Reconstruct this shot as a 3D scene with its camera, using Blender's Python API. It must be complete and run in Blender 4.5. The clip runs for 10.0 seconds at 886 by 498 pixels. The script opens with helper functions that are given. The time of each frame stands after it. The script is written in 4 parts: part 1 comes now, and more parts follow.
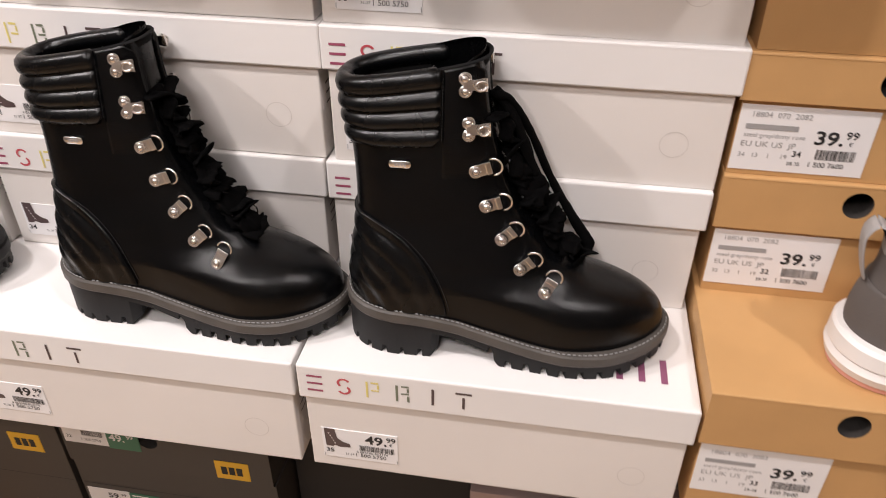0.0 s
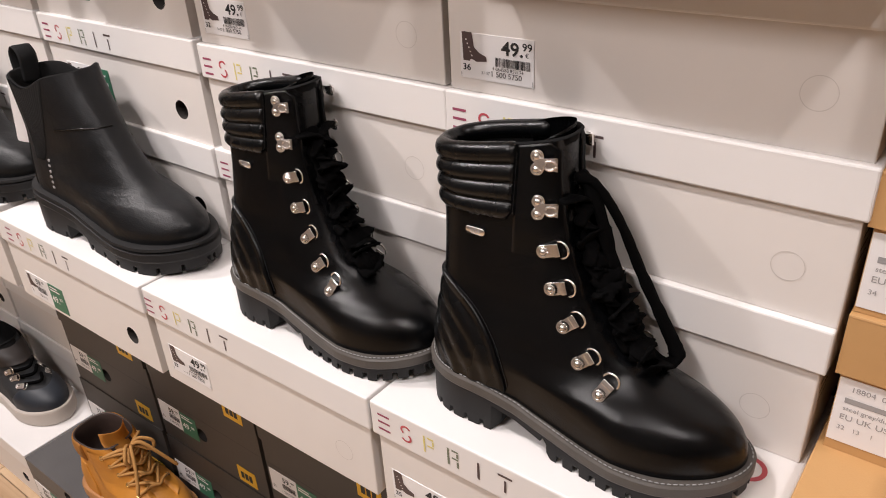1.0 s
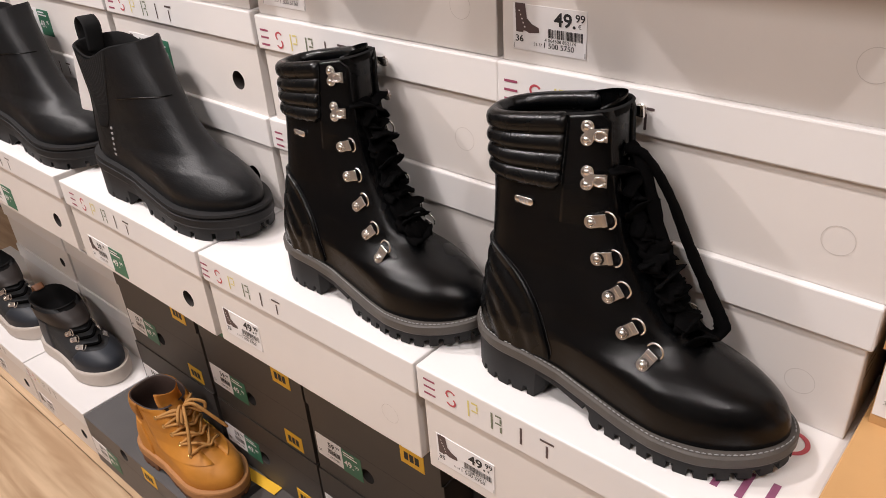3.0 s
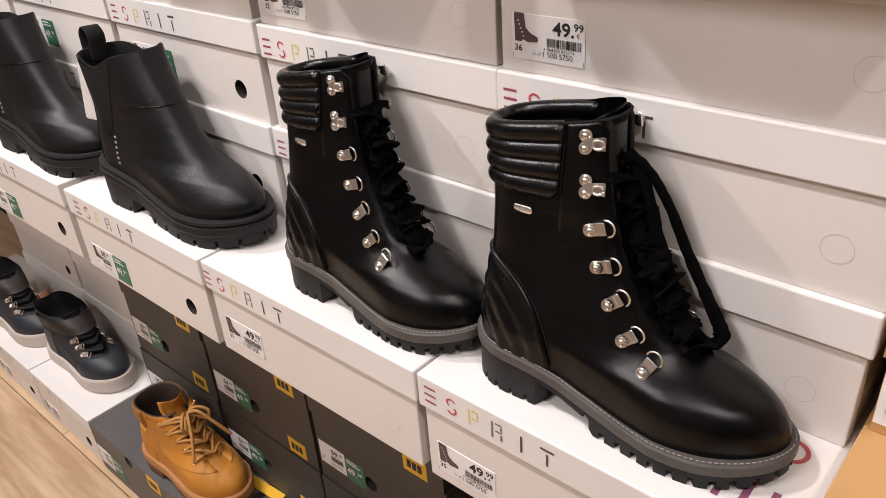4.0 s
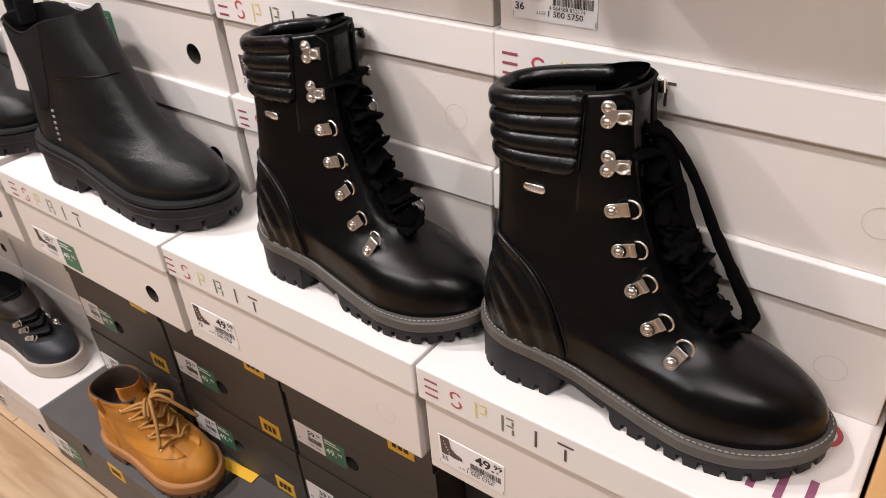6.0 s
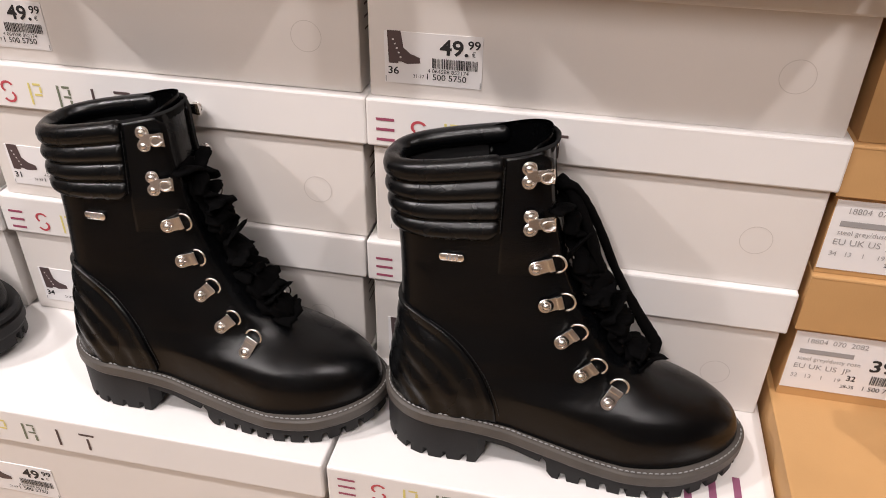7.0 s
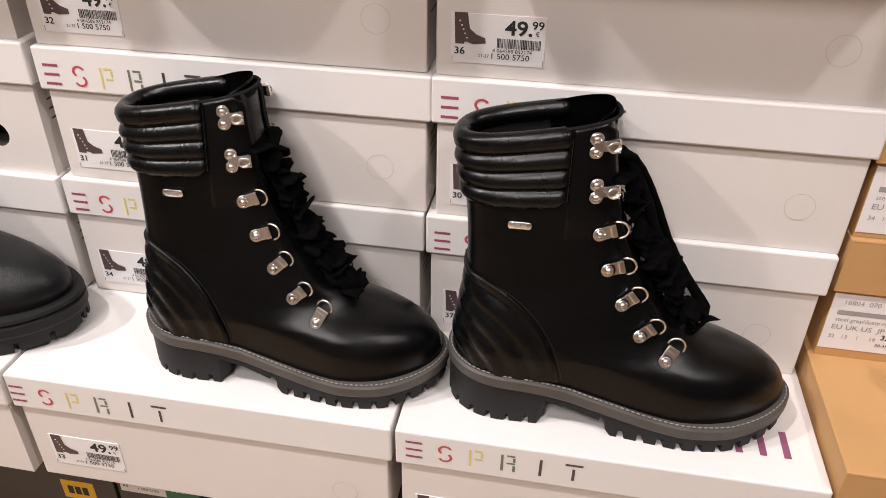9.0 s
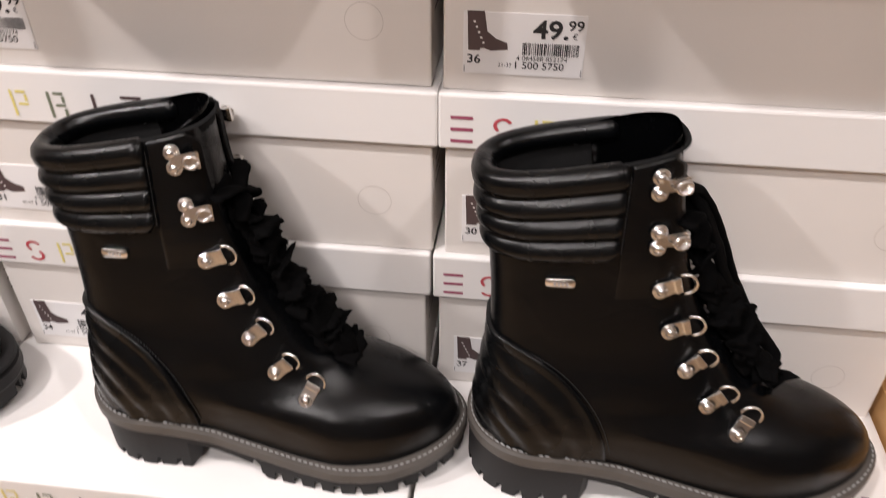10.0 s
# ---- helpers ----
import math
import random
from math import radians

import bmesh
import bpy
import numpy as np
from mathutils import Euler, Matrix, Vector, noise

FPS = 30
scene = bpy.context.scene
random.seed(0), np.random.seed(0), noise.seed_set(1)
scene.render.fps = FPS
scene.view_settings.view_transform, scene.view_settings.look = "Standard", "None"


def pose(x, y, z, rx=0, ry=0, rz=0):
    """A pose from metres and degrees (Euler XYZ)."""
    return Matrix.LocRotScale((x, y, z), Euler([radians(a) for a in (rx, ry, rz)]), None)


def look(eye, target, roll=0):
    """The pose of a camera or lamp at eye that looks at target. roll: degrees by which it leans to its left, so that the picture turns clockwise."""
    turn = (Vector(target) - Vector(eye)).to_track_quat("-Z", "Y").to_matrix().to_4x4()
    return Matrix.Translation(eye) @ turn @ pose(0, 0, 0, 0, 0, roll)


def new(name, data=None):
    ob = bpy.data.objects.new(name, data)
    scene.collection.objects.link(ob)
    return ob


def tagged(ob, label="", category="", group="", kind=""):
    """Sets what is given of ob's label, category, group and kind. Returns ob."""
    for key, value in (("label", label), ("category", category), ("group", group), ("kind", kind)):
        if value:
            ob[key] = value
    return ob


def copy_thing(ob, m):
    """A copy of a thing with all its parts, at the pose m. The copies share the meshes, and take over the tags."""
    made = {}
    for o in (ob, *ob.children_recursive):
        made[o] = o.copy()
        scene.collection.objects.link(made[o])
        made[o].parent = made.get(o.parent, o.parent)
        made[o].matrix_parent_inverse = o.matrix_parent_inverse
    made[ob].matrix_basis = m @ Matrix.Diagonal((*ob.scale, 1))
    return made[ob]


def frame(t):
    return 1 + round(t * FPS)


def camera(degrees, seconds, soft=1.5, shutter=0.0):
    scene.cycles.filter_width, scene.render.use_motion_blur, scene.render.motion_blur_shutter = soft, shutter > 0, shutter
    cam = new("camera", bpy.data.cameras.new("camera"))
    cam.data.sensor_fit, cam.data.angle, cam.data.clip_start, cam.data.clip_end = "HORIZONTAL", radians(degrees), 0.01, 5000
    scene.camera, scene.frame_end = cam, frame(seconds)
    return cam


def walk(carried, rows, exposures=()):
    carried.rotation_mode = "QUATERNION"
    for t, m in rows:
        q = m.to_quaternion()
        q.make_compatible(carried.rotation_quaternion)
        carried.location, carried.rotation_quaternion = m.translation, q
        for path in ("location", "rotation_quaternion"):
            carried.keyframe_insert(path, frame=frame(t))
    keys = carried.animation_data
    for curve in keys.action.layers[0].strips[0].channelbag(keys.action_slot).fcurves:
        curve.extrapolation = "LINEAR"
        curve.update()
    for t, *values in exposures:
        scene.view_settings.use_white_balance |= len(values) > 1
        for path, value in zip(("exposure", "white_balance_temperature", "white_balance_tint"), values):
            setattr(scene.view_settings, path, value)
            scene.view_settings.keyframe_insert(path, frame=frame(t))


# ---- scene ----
cam = camera(59.7, 10.0, soft=0.6, shutter=0.2)
PATH = [
    (0, (0.18, -0.409, 0.408), (-0.084, 1.214, -0.732), 0.3),
    (0.5, (0.295, -0.344, 0.394), (-0.49, 1.165, -0.657), -2.9),
    (1, (0.354, -0.335, 0.406), (-0.739, 1.025, -0.572), -3.3),
    (1.5, (0.36, -0.335, 0.415), (-0.782, 0.99, -0.555), -4.2),
    (2, (0.363, -0.341, 0.408), (-0.807, 0.962, -0.558), -4.0),
    (2.5, (0.359, -0.348, 0.404), (-0.803, 0.919, -0.619), -3.8),
    (4, (0.364, -0.345, 0.407), (-0.819, 0.917, -0.597), -4.3),
    (4.5, (0.36, -0.34, 0.405), (-0.816, 0.92, -0.609), -4.3),
    (5, (0.358, -0.332, 0.403), (-0.809, 0.926, -0.624), -4.5),
    (5.2, (0.356, -0.334, 0.402), (-0.807, 0.926, -0.628), -4.2),
    (6.3, (0.253, -0.315, 0.41), (-0.599, 1.057, -0.77), -3.1),
    (6.5, (0.222, -0.31, 0.417), (-0.446, 1.177, -0.741), -1.5),
    (7, (0.147, -0.341, 0.418), (-0.179, 1.302, -0.674), 1.0),
    (7.5, (0.109, -0.366, 0.414), (-0.147, 1.28, -0.693), 1.4),
    (8, (0.098, -0.383, 0.412), (-0.168, 1.276, -0.672), 1.8),
    (8.5, (0.105, -0.383, 0.416), (-0.177, 1.273, -0.669), 1.3),
    (9, (0.098, -0.386, 0.415), (-0.182, 1.268, -0.674), 1.0),
    (9.5, (0.092, -0.372, 0.412), (-0.154, 1.27, -0.703), 1.8),
    (9.8, (0.074, -0.322, 0.399), (-0.143, 1.285, -0.772), 1.7),
    (10, (0.051, -0.265, 0.409), (-0.137, 1.319, -0.797), 0.2),
]


walk(cam, [(t, look(eye, target, roll)) for t, eye, target, roll in PATH])

# ---------------------------------------------------------------- light
world = bpy.data.worlds.new("world")
world.use_nodes = True
world.node_tree.nodes["Background"].inputs[0].default_value = (1.0, 0.93, 0.86, 1)
world.node_tree.nodes["Background"].inputs[1].default_value = 0.35
scene.world = world
scene.view_settings.exposure = 0.0


def lamp(name, kind, eye, target, energy, size, colour=(1, 0.92, 0.84), spot=None):
    data = bpy.data.lights.new(name, kind)
    data.energy, data.color = energy, colour
    if kind == "AREA":
        data.shape, data.size = "DISK", size
    else:
        data.shadow_soft_size = size
    if spot:
        data.spot_size, data.spot_blend = radians(spot), 0.6
    ob = new(name, data)
    ob.matrix_world = look(eye, target)
    return ob


TONE = (1, 0.930, 0.922)
lamp("overhead_spot", "SPOT", (-0.70, -0.62, 1.95), (-0.1, 0.05, 0.0), 83, 0.045, TONE, spot=95)
lamp("overhead_spot", "SPOT", (1.1, -0.70, 1.95), (0.3, 0.05, 0.0), 56, 0.045, TONE, spot=95)
# Extra spot, added to brighten the floor and the lower left tier.
lamp("overhead_spot", "SPOT", (-1.75, -0.62, 1.95), (-1.1, -0.1, -0.5), 135, 0.045, TONE, spot=90)
# Added soft fill that lifts the ambient light; no real fitting.
lamp("fill_lamp", "AREA", (-0.2, -1.5, 1.96), (-0.2, -0.6, 0.0), 47, 0.9, TONE)

# ---------------------------------------------------------------- materials


def material(name, colour, rough=0.6, metal=0.0, vary=0.06, scale=12.0, bump=0.0, bump_scale=400.0, second=None, spec=0.5, coat=0.0, crease=0.0):
    """Base colour varied by two noises, with fine relief."""
    m = bpy.data.materials.new(name)
    m.use_nodes = True
    nt = m.node_tree
    n, l = nt.nodes, nt.links
    b = n["Principled BSDF"]
    b.inputs["Roughness"].default_value = rough
    b.inputs["Metallic"].default_value = metal
    b.inputs["Specular IOR Level"].default_value = spec
    b.inputs["Coat Weight"].default_value = coat
    b.inputs["Coat Roughness"].default_value = 0.25
    tc = n.new("ShaderNodeTexCoord")
    big = n.new("ShaderNodeTexNoise")
    big.inputs["Scale"].default_value, big.inputs["Detail"].default_value = scale, 5
    l.new(tc.outputs["Object"], big.inputs["Vector"])
    ramp = n.new("ShaderNodeValToRGB")
    second = second or tuple(c * (1 - vary) for c in colour)
    ramp.color_ramp.elements[0].position, ramp.color_ramp.elements[1].position = 0.35, 0.65
    ramp.color_ramp.elements[0].color = (*second, 1)
    ramp.color_ramp.elements[1].color = (*colour, 1)
    l.new(big.outputs["Fac"], ramp.inputs["Fac"])
    l.new(ramp.outputs["Color"], b.inputs["Base Color"])
    fine = n.new("ShaderNodeTexNoise")
    fine.inputs["Scale"].default_value, fine.inputs["Detail"].default_value = bump_scale, 3
    l.new(tc.outputs["Object"], fine.inputs["Vector"])
    mr = n.new("ShaderNodeMapRange")
    mr.inputs["To Min"].default_value, mr.inputs["To Max"].default_value = max(rough - 0.08, 0.05), min(rough + 0.08, 1)
    l.new(big.outputs["Fac"], mr.inputs["Value"])
    l.new(mr.outputs["Result"], b.inputs["Roughness"])
    if crease:
        cn, cb = n.new("ShaderNodeTexNoise"), n.new("ShaderNodeBump")
        cn.inputs["Scale"].default_value, cn.inputs["Detail"].default_value, cn.inputs["Distortion"].default_value = 38, 2, 1.2
        l.new(tc.outputs["Object"], cn.inputs["Vector"])
        cb.inputs["Strength"].default_value, cb.inputs["Distance"].default_value = crease, 0.004
        l.new(cn.outputs["Fac"], cb.inputs["Height"])
        l.new(cb.outputs["Normal"], b.inputs["Normal"])
    if bump:
        bp = n.new("ShaderNodeBump")
        bp.inputs["Strength"].default_value, bp.inputs["Distance"].default_value = bump, 0.001
        l.new(fine.outputs["Fac"], bp.inputs["Height"])
        if crease:
            l.new(cb.outputs["Normal"], bp.inputs["Normal"])
        l.new(bp.outputs["Normal"], b.inputs["Normal"])
    return m


CARD = material("white_card", (0.76, 0.715, 0.68), 0.5, vary=0.04, scale=9, bump=0.06, bump_scale=900)
LIDCARD = material("white_coated_card", (0.80, 0.775, 0.76), 0.45, vary=0.03, scale=7, bump=0.05, bump_scale=900)
TAN_CARD = material("tan_kraft_card", (0.56, 0.32, 0.13), 0.62, vary=0.10, scale=14, bump=0.12, bump_scale=700)
DARK_CARD = material("dark_grey_card", (0.066, 0.058, 0.053), 0.55, vary=0.15, scale=10, bump=0.08, bump_scale=800)
GREY_CARD = material("grey_card", (0.11, 0.105, 0.105), 0.5, vary=0.15, scale=10, bump=0.08, bump_scale=800)
PINK_CARD = material("pinkish_card", (0.42, 0.30, 0.27), 0.6)
LABEL = material("white_label_paper", (0.82, 0.80, 0.80), 0.45, vary=0.02)
INK = material("black_ink", (0.02, 0.02, 0.022), 0.6)
GREYINK = material("grey_ink", (0.34, 0.33, 0.33), 0.6)
GREEN = material("green_label_paper", (0.045, 0.17, 0.10), 0.5, vary=0.06)
YELLOW = material("yellow_label_paper", (0.80, 0.46, 0.03), 0.5)
LOGO_MAROON = material("maroon_print", (0.33, 0.07, 0.13), 0.5)
LOGO_RED = material("red_print", (0.52, 0.08, 0.10), 0.5)
LOGO_YELLOW = material("yellow_print", (0.76, 0.66, 0.22), 0.5)
LOGO_GREEN = material("green_grey_print", (0.18, 0.20, 0.14), 0.5)
LOGO_BROWN = material("dark_brown_print", (0.09, 0.06, 0.06), 0.5)
LOGO_PURPLE = material("purple_print", (0.26, 0.085, 0.16), 0.5)
# Darker card tone: shadow line of the pressed ring, painted flat.
PERF_SHADE = material("perforation_shadow_line", (0.60, 0.555, 0.52), 0.6)
# Shade in the depth of the thumb holes, painted as near-black.
HOLE_SHADE = material("painted_hole_shade", (0.030, 0.025, 0.022), 0.9)
DARK_BROWN = material("dark_brown_leather", (0.045, 0.026, 0.020), 0.6, vary=0.2, bump=0.2)
STRAP = material("black_brown_leather", (0.020, 0.014, 0.012), 0.6, vary=0.2, bump=0.2)
TAN_DARK = material("dark_tan_leather", (0.36, 0.145, 0.022), 0.6, vary=0.2, bump=0.2)
# Stands in for the darkness of an empty gap in the lower tier.
GAP_BLACK = material("gap_shade_black", (0.012, 0.011, 0.011), 0.6)
LEATHER = material("black_smooth_leather", (0.0020, 0.0022, 0.0026), 0.25, vary=0.3, scale=25, bump=0.18, bump_scale=1000, spec=0.28, crease=0.10)
PADDED = material("black_padded_leather", (0.0022, 0.0025, 0.0029), 0.27, vary=0.3, scale=30, bump=0.15, bump_scale=1000, spec=0.30, crease=0.09)
NUBUCK = material("matt_black_leather", (0.0100, 0.0106, 0.0118), 0.39, vary=0.3, scale=22, bump=0.28, bump_scale=900, spec=0.28, crease=0.20)
ELASTIC = material("black_elastic", (0.009, 0.009, 0.0095), 0.8, bump=0.5, bump_scale=900, spec=0.25)
RUBBER = material("black_rubber", (0.012, 0.0115, 0.012), 0.6, vary=0.2, bump=0.15, bump_scale=700, spec=0.3)
WELT = material("grey_brown_welt", (0.078, 0.068, 0.060), 0.5, vary=0.2, scale=40, bump=0.2)
THREAD = material("light_grey_thread", (0.30, 0.30, 0.30), 0.7)
DARK_THREAD = material("dark_thread", (0.018, 0.018, 0.018), 0.7)
VELVET = material("black_velvet_ribbon", (0.0020, 0.0019, 0.0020), 0.95, bump=0.6, bump_scale=1500, spec=0.05)
STEEL = material("polished_nickel", (0.92, 0.90, 0.88), 0.23, metal=1.0, vary=0.06)
LINING = material("black_lining", (0.006, 0.0058, 0.006), 0.9, bump=0.3, spec=0.2)
TAN_LEATHER = material("tan_nubuck", (0.55, 0.225, 0.028), 0.6, vary=0.16, scale=30, bump=0.2, bump_scale=1200, crease=0.2)
TAN_RUBBER = material("tan_rubber", (0.40, 0.19, 0.07), 0.6, vary=0.15)
TAN_LACE = material("tan_lace", (0.46, 0.23, 0.065), 0.75, bump=0.4, bump_scale=1500)
BRASS = material("brass_eyelet", (0.80, 0.58, 0.26), 0.25, metal=1.0)
BROWN = material("brown_leather", (0.16, 0.065, 0.028), 0.55, vary=0.2, bump=0.2)
NAVY = material("navy_leather", (0.018, 0.023, 0.032), 0.5, vary=0.25, bump=0.15)
NAVY_FABRIC = material("black_mesh_fabric", (0.016, 0.017, 0.019), 0.8, bump=0.5, bump_scale=900)
OFFWHITE = material("off_white_rubber", (0.52, 0.46, 0.41), 0.55, vary=0.08)
WHITE_RUBBER = material("white_rubber", (0.80, 0.77, 0.75), 0.5, vary=0.05)
PINK_RUBBER = material("pink_rubber", (0.72, 0.36, 0.31), 0.55)
GREY_SUEDE = material("grey_suede", (0.125, 0.108, 0.10), 0.75, vary=0.2, bump=0.4, bump_scale=900)
GREY_LIGHT = material("light_grey_webbing", (0.36, 0.34, 0.33), 0.75, bump=0.4)
SHELF = material("dark_shelf_metal", (0.03, 0.028, 0.027), 0.5)
WALL = material("shop_wall_paint", (0.60, 0.56, 0.53), 0.8, bump=0.1, bump_scale=200)
CEIL = material("ceiling_paint", (0.75, 0.71, 0.67), 0.85)


def wood_material():
    m = bpy.data.materials.new("light_oak_floorboard")
    m.use_nodes = True
    n, l = m.node_tree.nodes, m.node_tree.links
    b = n["Principled BSDF"]
    b.inputs["Roughness"].default_value = 0.42
    tc, info = n.new("ShaderNodeTexCoord"), n.new("ShaderNodeObjectInfo")
    mp, add = n.new("ShaderNodeMapping"), n.new("ShaderNodeVectorMath")
    mp.inputs["Scale"].default_value = (2.2, 22, 22)
    scale = n.new("ShaderNodeMath")
    scale.operation, scale.inputs[1].default_value = "MULTIPLY", 37.0
    l.new(info.outputs["Random"], scale.inputs[0])
    l.new(tc.outputs["Object"], add.inputs[0])
    l.new(scale.outputs[0], add.inputs[1])
    l.new(add.outputs[0], mp.inputs["Vector"])
    grain = n.new("ShaderNodeTexNoise")
    grain.inputs["Scale"].default_value, grain.inputs["Detail"].default_value, grain.inputs["Distortion"].default_value = 1.6, 8, 0.8
    l.new(mp.outputs[0], grain.inputs["Vector"])
    ramp = n.new("ShaderNodeValToRGB")
    ramp.color_ramp.elements[0].position, ramp.color_ramp.elements[1].position = 0.32, 0.68
    ramp.color_ramp.elements[0].color, ramp.color_ramp.elements[1].color = (0.40, 0.26, 0.15, 1), (0.62, 0.45, 0.29, 1)
    l.new(grain.outputs["Fac"], ramp.inputs["Fac"])
    l.new(ramp.outputs["Color"], b.inputs["Base Color"])
    bp = n.new("ShaderNodeBump")
    bp.inputs["Strength"].default_value, bp.inputs["Distance"].default_value = 0.2, 0.001
    l.new(grain.outputs["Fac"], bp.inputs["Height"])
    l.new(bp.outputs["Normal"], b.inputs["Normal"])
    return m


OAK = wood_material()

# ---------------------------------------------------------------- builders
MESHES = {}


def mesh_of(bm, name, mat, smooth=False):
    me = bpy.data.meshes.new(name)
    bmesh.ops.recalc_face_normals(bm, faces=bm.faces)
    bm.to_mesh(me)
    bm.free()
    me.materials.append(mat)
    # The second slot carries the painted shade of a thumb hole.
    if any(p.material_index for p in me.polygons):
        me.materials.append(HOLE_SHADE)
    if smooth:
        for p in me.polygons:
            p.use_smooth = True
    return me


def part(name, data, mat, parent, label="", m=None, smooth=False):
    """One mesh object under a thing or a part; data is a bmesh or a shared mesh."""
    me = mesh_of(data, name, mat, smooth) if isinstance(data, bmesh.types.BMesh) else data
    ob = new(name, me)
    ob.parent = parent
    if m is not None:
        ob.matrix_basis = m
    if label:
        ob["label"] = label
    return ob


def box_bm(x0, x1, y0, y1, z0, z1, bevel=0.0, segs=2):
    bm = bmesh.new()
    bmesh.ops.create_cube(bm, size=1, matrix=Matrix.LocRotScale(((x0 + x1) / 2, (y0 + y1) / 2, (z0 + z1) / 2), None, (x1 - x0, y1 - y0, z1 - z0)))
    if bevel:
        bmesh.ops.bevel(bm, geom=bm.edges[:], offset=bevel, segments=segs, profile=0.5, affect="EDGES")
    return bm


def strips_bm(rects, y=0.0, plane="front"):
    """Flat printed rectangles (x0, x1, z0, z1) on a front (or, plane top, on a lid's top)."""
    bm = bmesh.new()
    for a, b, c, d in rects:
        if plane == "front":
            q = [(a, y, c), (b, y, c), (b, y, d), (a, y, d)]
        else:
            q = [(a, c, y), (b, c, y), (b, d, y), (a, d, y)]
        bm.faces.new([bm.verts.new(p) for p in q])
    return bm


def ring_bm(cx, cz, r0, r1, y=0.0, a0=0, a1=360, n=28, sx=1.0, plane="front"):
    """A flat ring or arc."""
    bm = bmesh.new()
    rows = []
    for i in range(n + 1):
        a = radians(a0 + (a1 - a0) * i / n)
        row = []
        for r in (r0, r1):
            u, v = cx + sx * r * math.cos(a), cz + r * math.sin(a)
            row.append(bm.verts.new((u, y, v) if plane == "front" else (u, v, y)))
        rows.append(row)
    for p, q in zip(rows, rows[1:]):
        bm.faces.new((p[0], p[1], q[1], q[0]))
    return bm


def text_mesh(body, size, mat, bold=0.0):
    key = ("text", body, size, mat.name, bold)
    if key not in MESHES:
        cu = bpy.data.curves.new("text", "FONT")
        cu.body, cu.size, cu.offset, cu.resolution_u = body, size, bold * size, 3
        ob = new("text", cu)
        bpy.context.view_layer.update()
        me = bpy.data.meshes.new_from_object(ob.evaluated_get(bpy.context.evaluated_depsgraph_get()))
        bpy.data.objects.remove(ob)
        me.materials.clear()
        me.materials.append(mat)
        MESHES[key] = me
    return MESHES[key]


def write(name, body, x, y, z, size, mat, parent, bold=0.0, wide=1.0):
    """Upright writing that faces the front."""
    m = Matrix.Translation((x, y, z)) @ Matrix.Rotation(radians(90), 4, "X") @ Matrix.Diagonal((wide, 1, 1, 1))
    return part(name, text_mesh(body, size, mat, bold), mat, parent, m=m)


def holed_box_bm(w, d, h, cx, cz, r, deep=0.07, n=28):
    """A carton body with a round thumb hole through its front, the shade inside it painted on."""
    bm = bmesh.new()
    v = [bm.verts.new(p) for p in ((0, 0, 0), (w, 0, 0), (w, 0, h), (0, 0, h), (0, d, 0), (w, d, 0), (w, d, h), (0, d, h))]
    for q in ((4, 7, 6, 5), (0, 4, 5, 1), (3, 2, 6, 7), (0, 3, 7, 4), (1, 5, 6, 2)):
        bm.faces.new([v[i] for i in q])
    ring, inner = [], []
    for i in range(n):
        a = radians(-135 + 360 * i / n)
        ring.append(bm.verts.new((cx + r * math.cos(a), 0, cz + r * math.sin(a))))
        inner.append(bm.verts.new((cx + r * 1.02 * math.cos(a), deep, cz + r * 1.02 * math.sin(a))))
    q = n // 4
    feet = [bm.verts.new(p) for p in ((cx, 0, 0), (w, 0, cz), (cx, 0, h), (0, 0, cz))]
    for c in range(4):
        for i in range(q):
            bm.faces.new((feet[c], ring[(c * q + i + 1) % n], ring[c * q + i]))
        bm.faces.new((v[c], feet[c], ring[c * q]))
        bm.faces.new((feet[c], v[(c + 1) % 4], ring[((c + 1) * q) % n]))
    for i in range(n):
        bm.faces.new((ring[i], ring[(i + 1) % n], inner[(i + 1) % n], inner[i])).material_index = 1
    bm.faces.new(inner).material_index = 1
    return bm


# ---------------------------------------------------------------- the room
floor = tagged(new("floor", mesh_of(box_bm(-4, 4, -3.2, 0.6, -0.74, -0.695), "floor", SHELF)), "light oak plank floor of the shop", "floor", kind="structure")
tagged(new("ceiling", mesh_of(box_bm(-4.1, 4.1, -3.3, 0.7, 2.0, 2.1), "ceiling", CEIL)), "plain pale shop ceiling", "ceiling", kind="structure")
tagged(new("wall_north", mesh_of(box_bm(-4, 4, 0.38, 0.5, -0.68, 2.0), "wall_north", WALL)), "plain beige wall behind the shoe boxes", "wall", kind="structure")
tagged(new("wall_south", mesh_of(box_bm(-4, 4, -3.2, -3.08, -0.68, 2.0), "wall_south", WALL)), "plain beige shop wall", "wall", kind="structure")
tagged(new("wall_west", mesh_of(box_bm(-4, -3.9, -3.08, 0.38, -0.68, 2.0), "wall_west", WALL)), "plain beige shop wall", "wall", kind="structure")
tagged(new("wall_east", mesh_of(box_bm(3.9, 4, -3.08, 0.38, -0.68, 2.0), "wall_east", WALL)), "plain beige shop wall", "wall", kind="structure")

shelf = tagged(new("shelf", mesh_of(box_bm(-2.2, 1.2, 0.03, 0.379, -0.1195, -0.1155, 0.001), "shelf", SHELF)), "thin dark metal shelf under the shoe boxes", "shelf", kind="structure")
tagged(new("shelf", mesh_of(box_bm(-2.2, 1.2, 0.125, 0.379, 0.3315, 0.3355, 0.001), "shelf", SHELF)), "thin dark metal shelf above the shoe boxes", "shelf", kind="structure")

